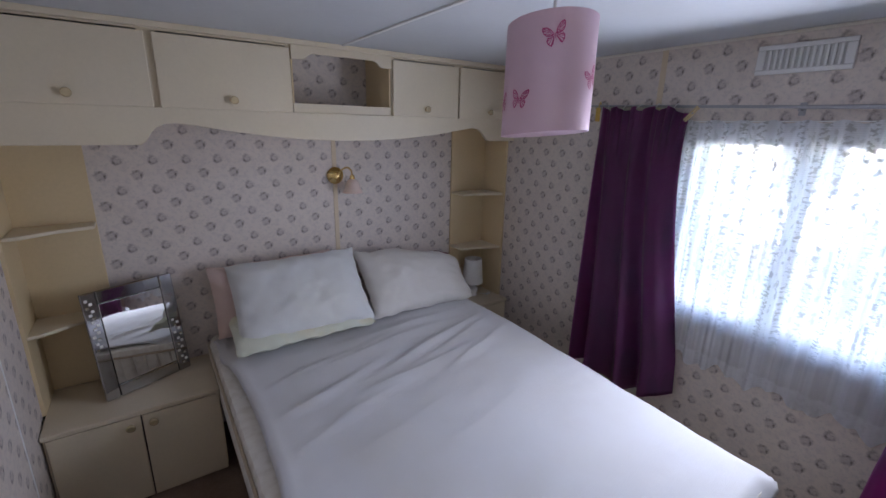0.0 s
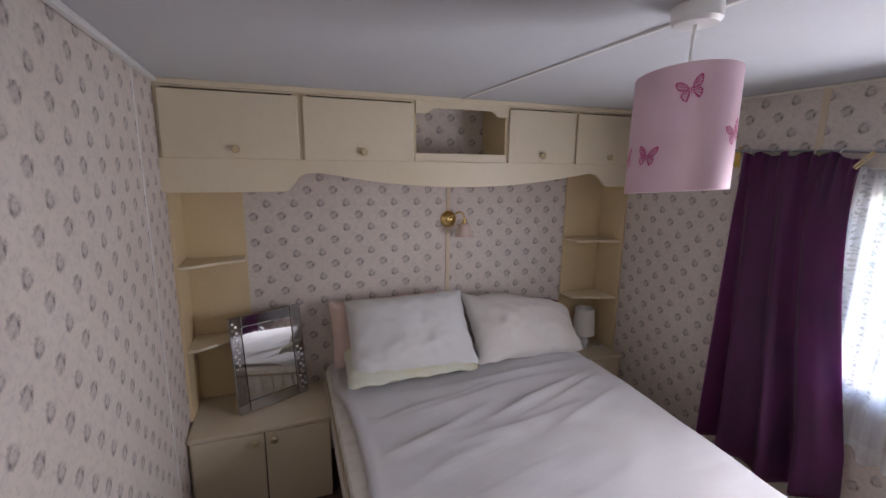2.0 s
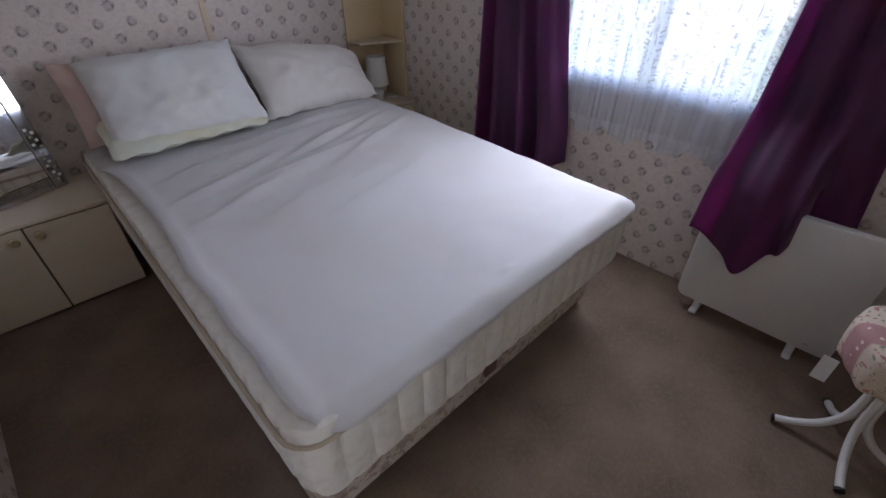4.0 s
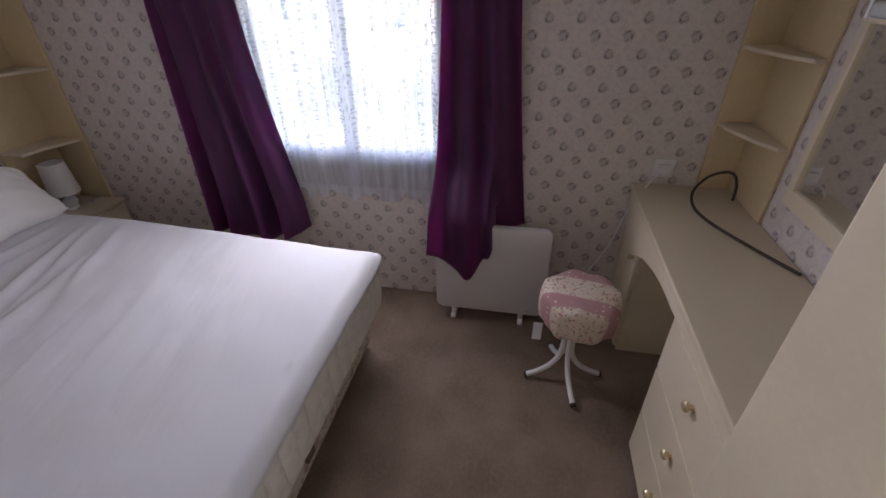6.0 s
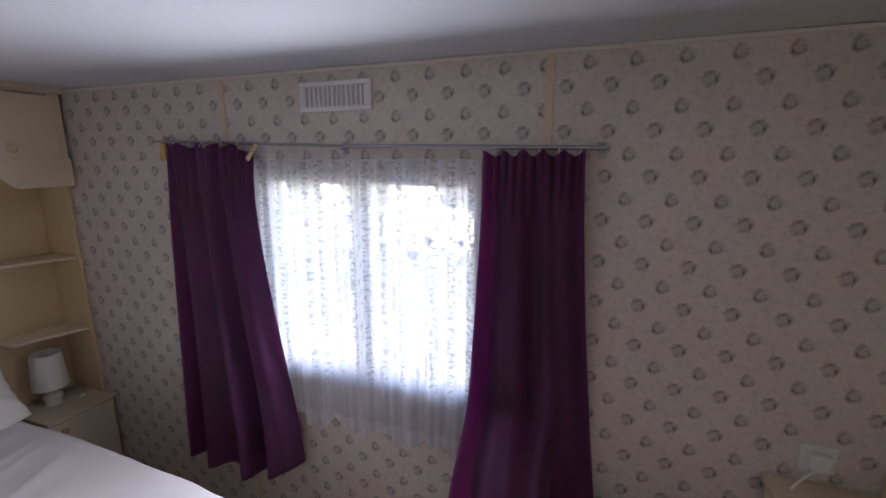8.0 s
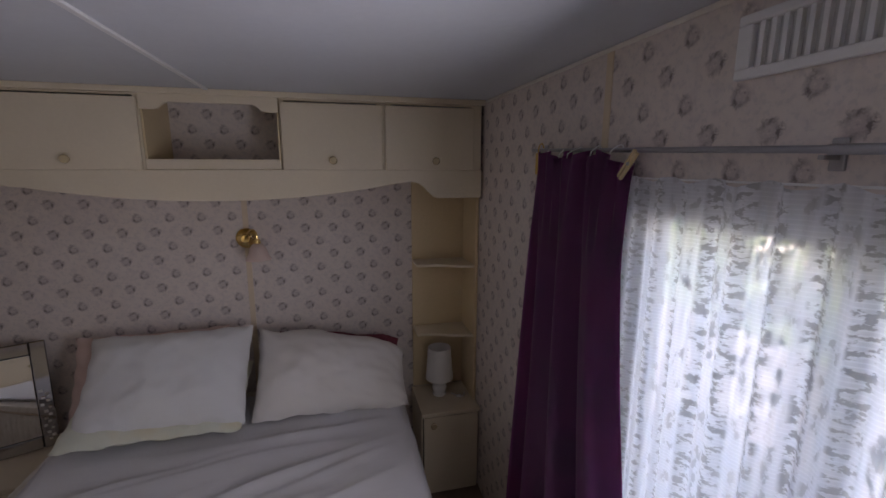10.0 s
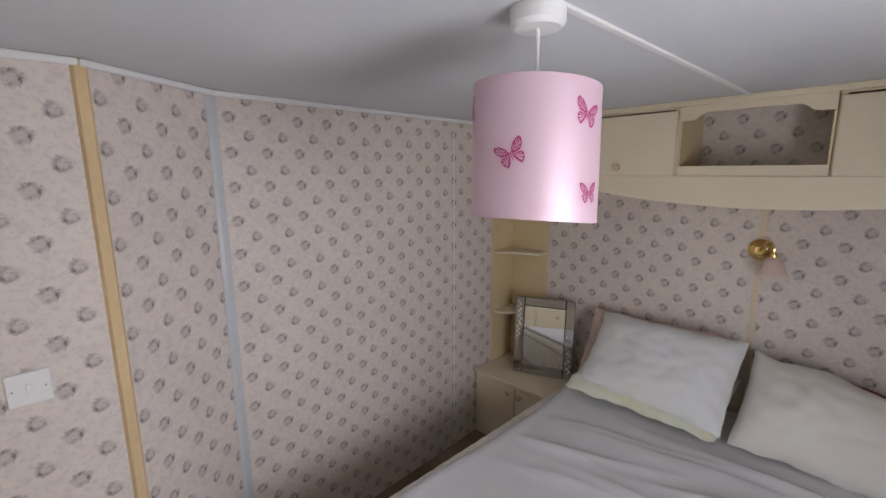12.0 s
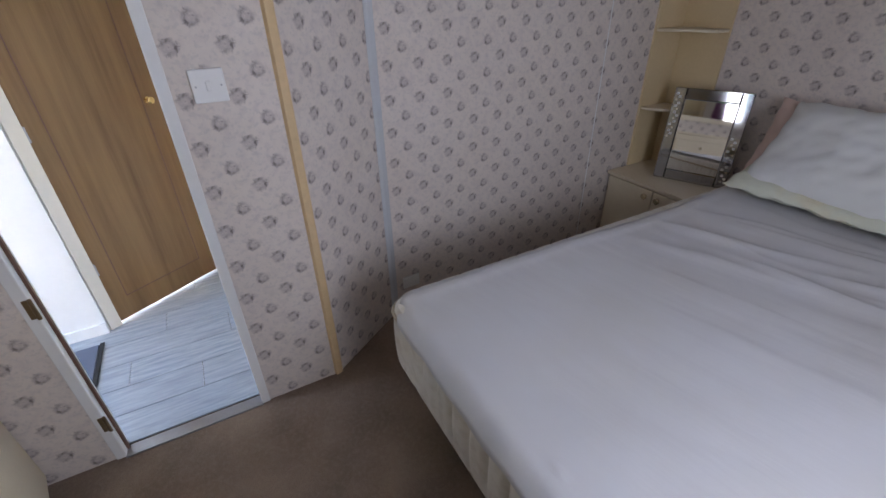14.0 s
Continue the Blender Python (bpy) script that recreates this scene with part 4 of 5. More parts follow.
def pillow(name, label, o, ex, ey, wide, high, thick, material, seed, sag=0.0):
    """A soft pillow: lower left corner at o, ex along its width, ey up its face."""
    o, ex, ey = Vector(o), Vector(ex).normalized(), Vector(ey).normalized()
    ez = ex.cross(ey).normalized()
    ey = ez.cross(ex).normalized()
    bm = bmesh.new()
    n, m = 44, 34

    def at(i, j, s):
        u, v = 2 * i / n - 1, 2 * j / m - 1
        full = ((1 - abs(u) ** 3.2) * (1 - abs(v) ** 3.2)) ** 0.55 if abs(u) < 1 and abs(v) < 1 else 0.0
        uu = u * (1 - 0.035 * (1 - v * v))
        vv = v * (1 - 0.045 * (1 - u * u))
        q = Vector((u * 2.2, v * 1.8, seed + s))
        crease = 0.014 * noise.noise(q) + 0.010 * noise.noise(q * 2.7) + 0.007 * abs(noise.noise(Vector((u * 8 + v * 2, v * 4, seed))))
        near = (abs(u) ** 6 + abs(v) ** 6) * 0.010 * math.sin(18 * u + 14 * v + seed)
        pleat = 0.006 * abs(noise.noise(Vector((u * 2.0 + v, v * 7 + u * 3, seed + 4)))) * (abs(u) ** 2 + abs(v) ** 2) * 0.7
        d = s * full * (thick / 2 + crease * 0.9 - pleat) + near * 0.5 + 0.012 * noise.noise(Vector((u * 1.3, v * 1.1, seed + 9)))
        drop = 1 - sag * ((u + 1) / 2) ** 2.2 - 0.06 * sag * math.sin(7 * u)
        wave = (0.003 * math.sin(9 * u + seed) + 0.004 * noise.noise(Vector((u * 9, 1.0, seed)))) * abs(v) ** 5
        return o + ex * (wide * (uu + 1) / 2) + ey * (high * drop * (vv + 1) / 2 + wave) + ez * d

    faces = {}
    for s in (1, -1):
        for i in range(n + 1):
            for j in range(m + 1):
                rim = i in (0, n) or j in (0, m)
                if rim and s == -1:
                    faces[i, j, s] = faces[i, j, 1]
                else:
                    faces[i, j, s] = bm.verts.new(at(i, j, s))
        for i in range(n):
            for j in range(m):
                bm.faces.new((faces[i, j, s], faces[i + 1, j, s], faces[i + 1, j + 1, s], faces[i, j + 1, s]))
    ob = part(name, bm, material, None, "", True)
    tagged(ob, label, "pillow", "pillows on the bed")
    return ob


pillow("pillow", "pale green pillow with a yellow stain lying under another", (0.325, 1.942, 0.600), (0.66, 0.012, 0.0), (0, 0.36, 0.11), 0.650, 0.40, 0.085, PILLOW_GREEN, 3.1)
pillow("pillow", "plump white pillow propped against the wall", (0.350, 1.998, 0.600), (0.62, -0.02, 0.008), (-0.085, 0.27, 0.285), 0.635, 0.425, 0.15, PILLOW_WHITE, 7.7)
pillow("pillow", "faded pink pillow behind a white one", (0.285, 2.16, 0.60), (0.62, 0.0, 0.01), (0.0, 0.17, 0.34), 0.60, 0.34, 0.09, PILLOW_PINK, 5.2)
pillow("pillow", "ivory pillow propped and sagging to one side", (1.000, 2.008, 0.588), (0.65, 0.0, -0.012), (0.035, 0.27, 0.27), 0.655, 0.415, 0.17, PILLOW_CREAM, 11.3, 0.34)
pillow("pillow", "dark maroon pillow mostly hidden behind another", (1.08, 2.22, 0.62), (0.6, 0.0, -0.03), (0.0, 0.12, 0.33), 0.56, 0.26, 0.07, MAROON, 13.9, 0.2)

# ---- ceiling pendant ----
pend = thing("pendant_light", (0.8835, 0.831, CEIL), "pink satin drum shade with magenta butterflies on a white flex", "ceiling light")
PC = (0.8835, 0.831)
part("ceiling_rose", lathe([(0.0, CEIL - 0.034), (0.040, CEIL - 0.034), (0.047, CEIL - 0.026), (0.047, CEIL - 0.001), (0.0, CEIL - 0.001)], (0.885, 0.827, 0), 28), PLASTIC, pend, "round white plastic rose", True)
part("flex", tube([(0.885, 0.827, CEIL - 0.03), (0.884, 0.829, 1.84), (PC[0], PC[1], 1.72)], 0.0035, 8), PLASTIC, pend, "", True)
part("bulb_holder", lathe([(0.012, 1.735), (0.018, 1.73), (0.018, 1.68), (0.014, 1.67), (0.0, 1.67)], (*PC, 0), 16), PLASTIC, pend, "", True)
PR, PZ0, PZ1 = 0.1045, 1.550, 1.780
def oval(bm):
    """The drum has been squashed a little out of round."""
    wide, thin = Vector((math.cos(radians(42)), math.sin(radians(42)), 0)), Vector((-math.sin(radians(42)), math.cos(radians(42)), 0))
    for v in bm.verts:
        d = v.co - Vector((*PC, v.co.z))
        v.co.z -= 0.10 * (d.y - 0.1 * d.x)
        v.co += wide * (d.dot(wide) * 0.06) - thin * (d.dot(thin) * 0.08)
    return bm


shade = part("shade", oval(lathe([(PR + 0.002, PZ0), (PR, PZ1), (PR - 0.002, PZ1), (PR - 0.0005, PZ0)], (*PC, 0), 64)), PINK_SATIN, pend, "pink satin drum", True)
part("lining", oval(lathe([(PR - 0.0026, PZ1 - 0.004), (PR - 0.0016, PZ0 + 0.004)], (*PC, 0), 64)), SHADE_INNER, shade, "pale lining", True)
gim = tube([(PC[0] + 0.018 * math.cos(a), PC[1] + 0.018 * math.sin(a), 1.70) for a in np.linspace(0, 2 * math.pi, 13)], 0.0015, 6, 2)
for k in range(3):
    a = 2 * math.pi * k / 3
    tube([(PC[0] + 0.018 * math.cos(a), PC[1] + 0.018 * math.sin(a), 1.70), (PC[0] + (PR - 0.003) * math.cos(a), PC[1] + (PR - 0.003) * math.sin(a), PZ1 - 0.01)], 0.0015, 6, 1, bm=gim)
part("gimbal", oval(gim), PLASTIC, shade, "thin white wire spider")


UPPER_WING = ((0.06, 0.02), (0.22, 0.42), (0.55, 0.74), (0.92, 0.86), (1.00, 0.66), (0.90, 0.30), (0.66, 0.04), (0.30, -0.04))
LOWER_WING = ((0.06, -0.04), (0.34, -0.08), (0.66, -0.04), (0.80, -0.26), (0.70, -0.56), (0.46, -0.80), (0.30, -0.66), (0.16, -0.36))


def butterfly(deg, z, tilt, size):
    """Four outlined and veined wings printed on the drum."""
    bm = bmesh.new()
    r = radians(tilt)

    def ink(points, side):
        vs = []
        for x, y in points:
            x *= side
            x, y = x * math.cos(r) - y * math.sin(r), x * math.sin(r) + y * math.cos(r)
            ang, zz = radians(deg) + x * size / PR, z + y * size
            rad = PR + 0.002 * (PZ1 - zz) / (PZ1 - PZ0) + 0.0009
            vs.append(bm.verts.new((PC[0] + rad * math.cos(ang), PC[1] + rad * math.sin(ang), zz)))
        bm.faces.new(vs)

    for side in (-1, 1):
        for wing in (UPPER_WING, LOWER_WING):
            cx, cy = sum(p[0] for p in wing) / 8, sum(p[1] for p in wing) / 8
            inner = [(cx + (x - cx) * 0.76, cy + (y - cy) * 0.76) for x, y in wing]
            for k in range(8):
                j = (k + 1) % 8
                ink((wing[k], wing[j], inner[j], inner[k]), side)
            for k in range(2, 7):
                ux, uy = inner[k][0] - inner[0][0], inner[k][1] - inner[0][1]
                long = math.hypot(ux, uy)
                nx, ny = -uy / long * 0.045, ux / long * 0.045
                ink((inner[0], (inner[k][0] - nx, inner[k][1] - ny), (inner[k][0] + nx, inner[k][1] + ny)), side)
        ink(((0.0, 0.22), (0.035, 0.1), (0.03, -0.3), (0.0, -0.42)), side)
    return part("butterfly", oval(bm), MAGENTA, shade, "magenta printed butterfly")


for deg, z, tilt, size in ((-133, 1.732, 15, 0.025), (-172, 1.620, -8, 0.023), (-74, 1.655, 25, 0.025), (-8, 1.725, -10, 0.025), (-2, 1.600, 5, 0.021), (55, 1.68, 12, 0.024), (115, 1.73, -15, 0.024), (150, 1.62, 10, 0.023)):
    butterfly(deg, z, tilt, size)

# ---- window dressing ----
rod = thing("curtain_rod", (2.0, 0.7, 1.65), "thin grey extending metal curtain rod on brackets", "curtain rod")
part("rod", tube([(2.0, -0.14, 1.638), (2.0, 0.70, 1.653)], 0.007, 10, 2), STEEL, rod, "", True)
part("rod_sleeve", tube([(2.0, 0.69, 1.653), (2.0, 1.575, 1.680)], 0.0055, 10, 2), STEEL, rod, "", True)
for y, z in ((-0.12, 1.638), (0.706, 1.653), (1.535, 1.679)):
    br = box(WIN_X - 0.006, WIN_X, y - 0.01, y + 0.01, z - 0.028, z + 0.016, 0.002)
    box(1.995, WIN_X - 0.004, y - 0.004, y + 0.004, z - 0.013, z - 0.007, 0.001, bm=br)
    part("bracket", br, STEEL, rod, "small dark bracket")


def curtain(name, label, f, nu, nv, hooks):
    ob = thing(name, f(0.5, 0.0)[0], label, "curtain")
    cloth = part("cloth", sheet_grid(nu, nv, f), PLUM, ob, "", True)
    cloth.modifiers.new("cloth", "SOLIDIFY").thickness = 0.003
    for u in hooks:
        p = Vector(f(u, 1.0)[0])
        part("hook", tube([p + Vector((0.004, 0, -0.02)), p + Vector((0.006, 0.002, 0.004)), Vector((2.0, p.y, p.z + 0.020)), Vector((2.008, p.y, p.z + 0.008))], 0.0018, 6, 3), PLASTIC, ob, "white plastic hook")
    return ob


def left_curtain(u, v):
    """u from the window side to the far side, v up."""
    top = 1.062 + u * (1.482 - 1.062)
    bot = 0.935 + u * (1.462 - 0.935)
    s = 1 - v
    y = top + (bot - top) * s ** 0.9 + 0.045 * (1 - u) * math.sin(math.pi * min(1.0, s * 1.15) ** 0.7)
    zb = 0.40 - 0.085 * math.sin(min(1.0, u * 1.9) * math.pi / 2) + 0.035 * max(0.0, (u - 0.55) / 0.45)
    zt = 1.660 + 0.008 * u + 0.006 - 0.020 * abs(math.sin(u * 15.7)) ** 1.5 - (0.03 * max(0.0, 1 - u / 0.12))
    z = zb + (zt - zb) * v
    amp = 0.013 + 0.030 * s
    fold = math.sin((u + 0.10 * u * u) * 2 * math.pi * 3.1 + 0.6 + 0.8 * math.sin(s * 2.2)) + 0.40 * math.sin(u * 2 * math.pi * 5.3 + 1.9 * s + 1.0) + 0.25 * noise.noise(Vector((u * 7, s * 2, 1.0)))
    gather = 0.011 * math.sin(u * 2 * math.pi * 13 + 2 * math.sin(u * 7)) * max(0.0, 1 - s * 5)
    x = 1.968 - 0.030 * s + amp * fold + gather
    return (min(x, 2.012), y, z), (u * 0.8, z)


def right_curtain(u, v):
    """u from the desk side to the window side; the foot spills over the heater."""
    top = -0.078 + u * (0.202 + 0.078)
    bot = -0.175 + u * (0.265 + 0.175)
    s = 1 - v
    y = top + (bot - top) * s ** 1.4
    k = max(0.0, min(1.0, (u - 0.26) / 0.10))
    k = k * k * (3 - 2 * k)
    hem = 0.392 - 0.100 * math.exp(-((u - 0.60) / 0.16) ** 2) + 0.02 * math.sin(u * 21)
    zb = 0.50 + (hem - 0.50) * k
    zt = 1.634 - 0.018 * abs(math.sin(u * 15.7)) ** 1.5
    z = zb + (zt - zb) * v
    amp = 0.012 + 0.014 * s
    fold = math.sin((u + 0.12 * u * u) * 2 * math.pi * 2.3 + 0.4 + 0.8 * s) + 0.4 * math.sin(u * 2 * math.pi * 4.7 + 1.6 * s) + 0.3 * noise.noise(Vector((u * 6, s * 2, 5.0)))
    out = max(0.0, min(1.0, (0.86 - z) / 0.29)) if z < 0.86 else 0.0
    out = out * out * (3 - 2 * out)
    x = 1.968 + 0.010 * math.sin(u * 2 * math.pi * 11) * max(0.0, 1 - s * 6) + amp * fold * (1 - 0.35 * out * k) - k * 0.155 * out + (1 - k) * 0.006
    if k < 0.5 and z < 0.62:
        x = max(x, 1.945)
    return (min(x, 2.014), y, z), (u * 0.6 + 2.0, z)


curtain("curtain", "dark plum curtain gathered on hooks beside the window", left_curtain, 90, 60, (0.16, 0.36, 0.55, 0.74, 0.95))
curtain("curtain", "dark plum curtain with its hem spilling over the heater", right_curtain, 90, 80, (0.05, 0.25, 0.45, 0.68, 0.93))


def net_at(u, v):
    y = 0.16 + u * 0.94
    zb = 0.585 + 0.018 * math.sin(u * 31) + 0.012 * math.sin(u * 77)
    zt = 1.605 + 0.006 * math.sin(u * 60)
    z = zb + (zt - zb) * v
    x = 1.998 + 0.008 * math.sin(u * 2 * math.pi * 11 + 0.5 * math.sin(v * 3)) + 0.004 * math.sin(u * 2 * math.pi * 27 + v)
    return (x, y, z), (u * 1.5, z)


net = thing("net_curtain", (1.998, 0.62, 0.6), "sheer white lace net hanging inside the window", "net curtain")
part("cloth", sheet_grid(260, 12, net_at), NET, net, "", True)
part("wire", tube([(2.012, 0.10, 1.606), (2.012, 1.14, 1.606)], 0.002, 6, 1), PLASTIC, net, "white stretched wire")
hook = thing("rod_end_hook", (1.99, 1.515, 1.60), "yellow plastic hook hanging at the rod end", "hook")
part("body", box(1.985, 1.991, 1.503, 1.528, 1.605, 1.670, 0.003), YELLOW_TAG, hook)
part("loop", tube([(1.988, 1.515, 1.668), (1.988, 1.51, 1.690), (2.0, 1.515, 1.698), (2.008, 1.518, 1.685)], 0.002, 6, 3), YELLOW_TAG, hook)
peg = thing("clothes_peg", (1.975, 1.045, 1.6), "wooden clothes peg clipped to the curtain edge", "clothes peg")
for off in (0.0, 0.009):
    bm = box(-0.004, 0.004, -0.036, 0.036, off, off + 0.007, 0.002)
    bmesh.ops.rotate(bm, verts=bm.verts, cent=(0, 0, 0), matrix=Matrix.Rotation(radians(-48), 3, "X"))
    bmesh.ops.translate(bm, verts=bm.verts, vec=(1.962, 1.045, 1.628))
    part("jaw", bm, PEG_WOOD, peg)
part("spring", lathe([(0.004, -0.006), (0.004, 0.006)], (1.962, 1.045, 1.636), 10, "x"), STEEL, peg, "steel spring")

# ---- heater, stool ----
heater = thing("panel_heater", (1.88, -0.02, 0), "white free-standing panel heater with rounded corners below the window", "heater")
part("panel", prism(rounded(-0.303, 0.236, 0.058, 0.548, 0.035), "x", 1.856, 1.892, 0.006), HEATER, heater, "", True)
part("back_box", box(1.892, 1.925, -0.24, 0.2, 0.12, 0.50, 0.006), HEATER, heater)
for y in (0.146, -0.196):
    ft = box(1.83, 1.97, y - 0.014, y + 0.014, 0.004, 0.024, 0.008, 3)
    box(1.862, 1.886, y - 0.012, y + 0.012, 0.02, 0.062, 0.004, bm=ft)
    part("foot", ft, PLASTIC, heater, "white plastic foot", True)
    part("foot_pad", box(1.84, 1.96, y - 0.01, y + 0.01, 0.0, 0.005), RUBBER, heater)
part("badge", box(1.8545, 1.8562, -0.235, -0.215, 0.085, 0.092), GREY_TRIM, heater, "small grey badge")

stool = thing("stool", (1.544, -0.396, 0), "white tubular stool with a patchwork floral seat cover", "stool")
SC = Vector((1.544, -0.396, 0))
SHIFT = Vector((0.0, -0.018, -0.006))
cover = lathe([(0.0, 0.492), (0.05, 0.492), (0.11, 0.490), (0.140, 0.484), (0.153, 0.472), (0.157, 0.452), (0.156, 0.41), (0.152, 0.375), (0.147, 0.352), (0.140, 0.345), (0.134, 0.349), (0.138, 0.372), (0.0, 0.378)], SC + SHIFT, 56)
for v in cover.verts:
    d = v.co - SC - SHIFT
    a, r = math.atan2(d.y, d.x), math.hypot(d.x, d.y)
    if r > 0.12:
        k = 1 + 0.028 * math.sin(a * 13) * (0.5 - min(0.5, max(0, v.co.z - 0.34) * 3.2)) * 2 + 0.02 * math.sin(a * 5 + 1)
        v.co.x, v.co.y = SC.x + SHIFT.x + d.x * k, SC.y + SHIFT.y + d.y * k
        v.co.z += 0.006 * math.sin(a * 7)
seat = part("seat_cover", cover, PATCHWORK, stool, "patchwork floral cotton cover", True)
for k, tip in enumerate(((1.511, -0.232), (1.378, -0.434), (1.572, -0.560), (1.712, -0.348))):
    d = (Vector((tip[0], tip[1], 0)) - SC)
    d.z = 0
    e = d.normalized()
    q = [SC + e * 0.020 + Vector((0, 0, 0.385)), SC + e * 0.018 + Vector((0, 0, 0.24)), SC + e * 0.026 + Vector((0, 0, 0.14)), SC + e * 0.062 + Vector((0, 0, 0.075)), SC + e * 0.115 + Vector((0, 0, 0.035)), SC + d * 0.97 + Vector((0, 0, 0.017))]
    leg = part("leg", tube(q, 0.0115, 12, 5), PLASTIC, stool, "white enamelled bent tube leg", True)
    end = q[-1]
    part("tip", tube([end - e * 0.003 - Vector((0, 0, 0.001)), end + e * 0.006 - Vector((0, 0, 0.003))], 0.0135, 12, 1), RUBBER, leg, "black rubber tip", True)
part("care_label", box(1.480, 1.482, -0.276, -0.240, 0.262, 0.350), PAPER, stool, "white hanging label")

# ---- dressing table wall ----
WX = 0.622
FY = -0.622  # front of the table
WA, WB = Vector((DOOR_X + 0.002, -0.652, 0)), Vector((WX, -0.485, 0))  # the wardrobe's slanting front
w_along = (WB - WA).normalized()
w_out = Vector((-w_along.y, w_along.x, 0))
W_LEN = (WB - WA).length


def on_front(bm):
    """Lays a shape drawn along x with its face at y = 0 onto the wardrobe's front."""
    for v in bm.verts:
        p = WA + w_along * v.co.x + w_out * v.co.y
        v.co = Vector((p.x, p.y, v.co.z))
    return bm


ward = thing("wardrobe", (0.3, -0.8, 0), "tall plain cream built-in wardrobe next to the doorway", "wardrobe")
back = WA - w_out * 0.018, WB - w_out * 0.018
part("body", prism([(DOOR_X + 0.002, SOUTH_Y + 0.002), (WX, SOUTH_Y + 0.002), (WX, back[1].y), (DOOR_X + 0.002, back[0].y)], "z", 0.04, CEIL - 0.003), CREAM, ward)
part("plinth", prism([(DOOR_X + 0.004, SOUTH_Y + 0.01), (WX - 0.01, SOUTH_Y + 0.01), (WX - 0.01, back[1].y - 0.03), (DOOR_X + 0.004, back[0].y - 0.03)], "z", 0.0, 0.04), DARK_GAP, ward)
for a, b, kx in ((0.008, W_LEN / 2 - 0.003, W_LEN / 2 - 0.04), (W_LEN / 2 + 0.003, W_LEN, W_LEN / 2 + 0.04)):
    d = part("door", on_front(box(a, b, -0.017, 0.0, 0.05, CEIL - 0.03, 0.003)), CREAM, ward)
    bm = lathe([(0.008, 0.0), (0.0075, 0.010), (0.014, 0.013), (0.015, 0.019), (0.011, 0.024), (0.0, 0.025)], (kx, 0.0, 0.98), 18, "y")
    part("knob", on_front(bm), CLEAR_KNOB, d, "small round knob", True)

table = thing("dressing_table", (1.43, -0.8, 0), "cream built-in dressing table with kneehole and drawers", "dressing table")
part("tabletop", box(WX + 0.002, WIN_X - 0.002, SOUTH_Y + 0.002, FY + 0.012, 0.712, 0.738, 0.005), CREAM_TOP, table)
ap = [(WX + 0.002, 0.711), (WX + 0.002, 0.660), (1.225, 0.660)]
ap += [(1.225 + 0.42 * k / 10, 0.655 - 0.065 * k / 10 + 0.022 * math.sin(math.pi * k / 10)) for k in range(1, 10)]
ap += [(1.645, 0.590), (1.70, 0.565), (1.745, 0.545), (WIN_X - 0.002, 0.545), (WIN_X - 0.002, 0.711)]
part("apron", prism(ap, "y", FY - 0.016, FY, 0.002), CREAM, table)
part("drawer_case", box(WX + 0.004, 1.232, SOUTH_Y + 0.002, FY - 0.018, 0.03, 0.710), CREAM, table)
for z0, z1 in ((0.455, 0.655), (0.245, 0.449), (0.035, 0.239)):
    dr = part("drawer", box(0.700, 1.230, FY - 0.017, FY - 0.001, z0, z1, 0.003), CREAM, table)
    knob((0.965, FY - 0.001, (z0 + z1) / 2 + 0.03), dr, "+y", 0.015, CLEAR_KNOB)
part("side_cupboard", box(1.752, WIN_X - 0.004, SOUTH_Y + 0.002, FY - 0.030, 0.0, 0.710), CREAM, table)
cd = part("cupboard_door", box(1.758, WIN_X - 0.008, FY - 0.029, FY - 0.014, 0.02, 0.542, 0.003), CREAM, table)
knob((1.785, FY - 0.014, 0.505), cd, "+y", 0.013, CLEAR_KNOB)
part("back_panel", box(1.233, 1.751, SOUTH_Y + 0.002, SOUTH_Y + 0.012, 0.0, 0.710), CREAM_DEEP, table)

over = thing("overhead_cupboard", (1.43, -0.9, 1.55), "cream two-door overhead cupboard above the dressing table", "cupboard")
OY = -0.802
part("body", box(WX + 0.002, WIN_X - 0.002, SOUTH_Y + 0.002, OY - 0.001, 1.545, CEIL - 0.003), CREAM, over)
# dark brown sheet drawn as shade round the two doors
part("gap_shade", box(0.78, 1.992, OY - 0.0008, OY + 0.001, 1.580, 1.846), DARK_GAP, over)
for a, b, kx in ((0.79, 1.384, 1.09), (1.394, 1.992, 1.66)):
    d = part("door", box(a, b, OY + 0.0012, OY + 0.016, 1.578, 1.842, 0.003), CREAM, over)
    knob((kx, OY + 0.016, 1.618), d, "+y", 0.0145, CLEAR_KNOB)
lip = [(WX + 0.002, 1.576), (WX + 0.002, 1.539)]
lip += [(0.95 + 0.88 * k / 14, 1.503 + 0.036 * min(1.0, abs(k / 14 - 0.51) / 0.44) ** 2) for k in range(0, 15)]
lip += [(1.850, 1.533), (1.866, 1.514), (1.885, 1.503), (WIN_X - 0.002, 1.500), (WIN_X - 0.002, 1.576)]
part("pelmet", prism(lip, "y", OY - 0.004, OY + 0.012, 0.002), CREAM, over, "shaped cream pelmet")
part("cornice", box(WX + 0.002, WIN_X - 0.004, OY, OY + 0.024, 1.848, CEIL - 0.002, 0.003), CREAM, over)

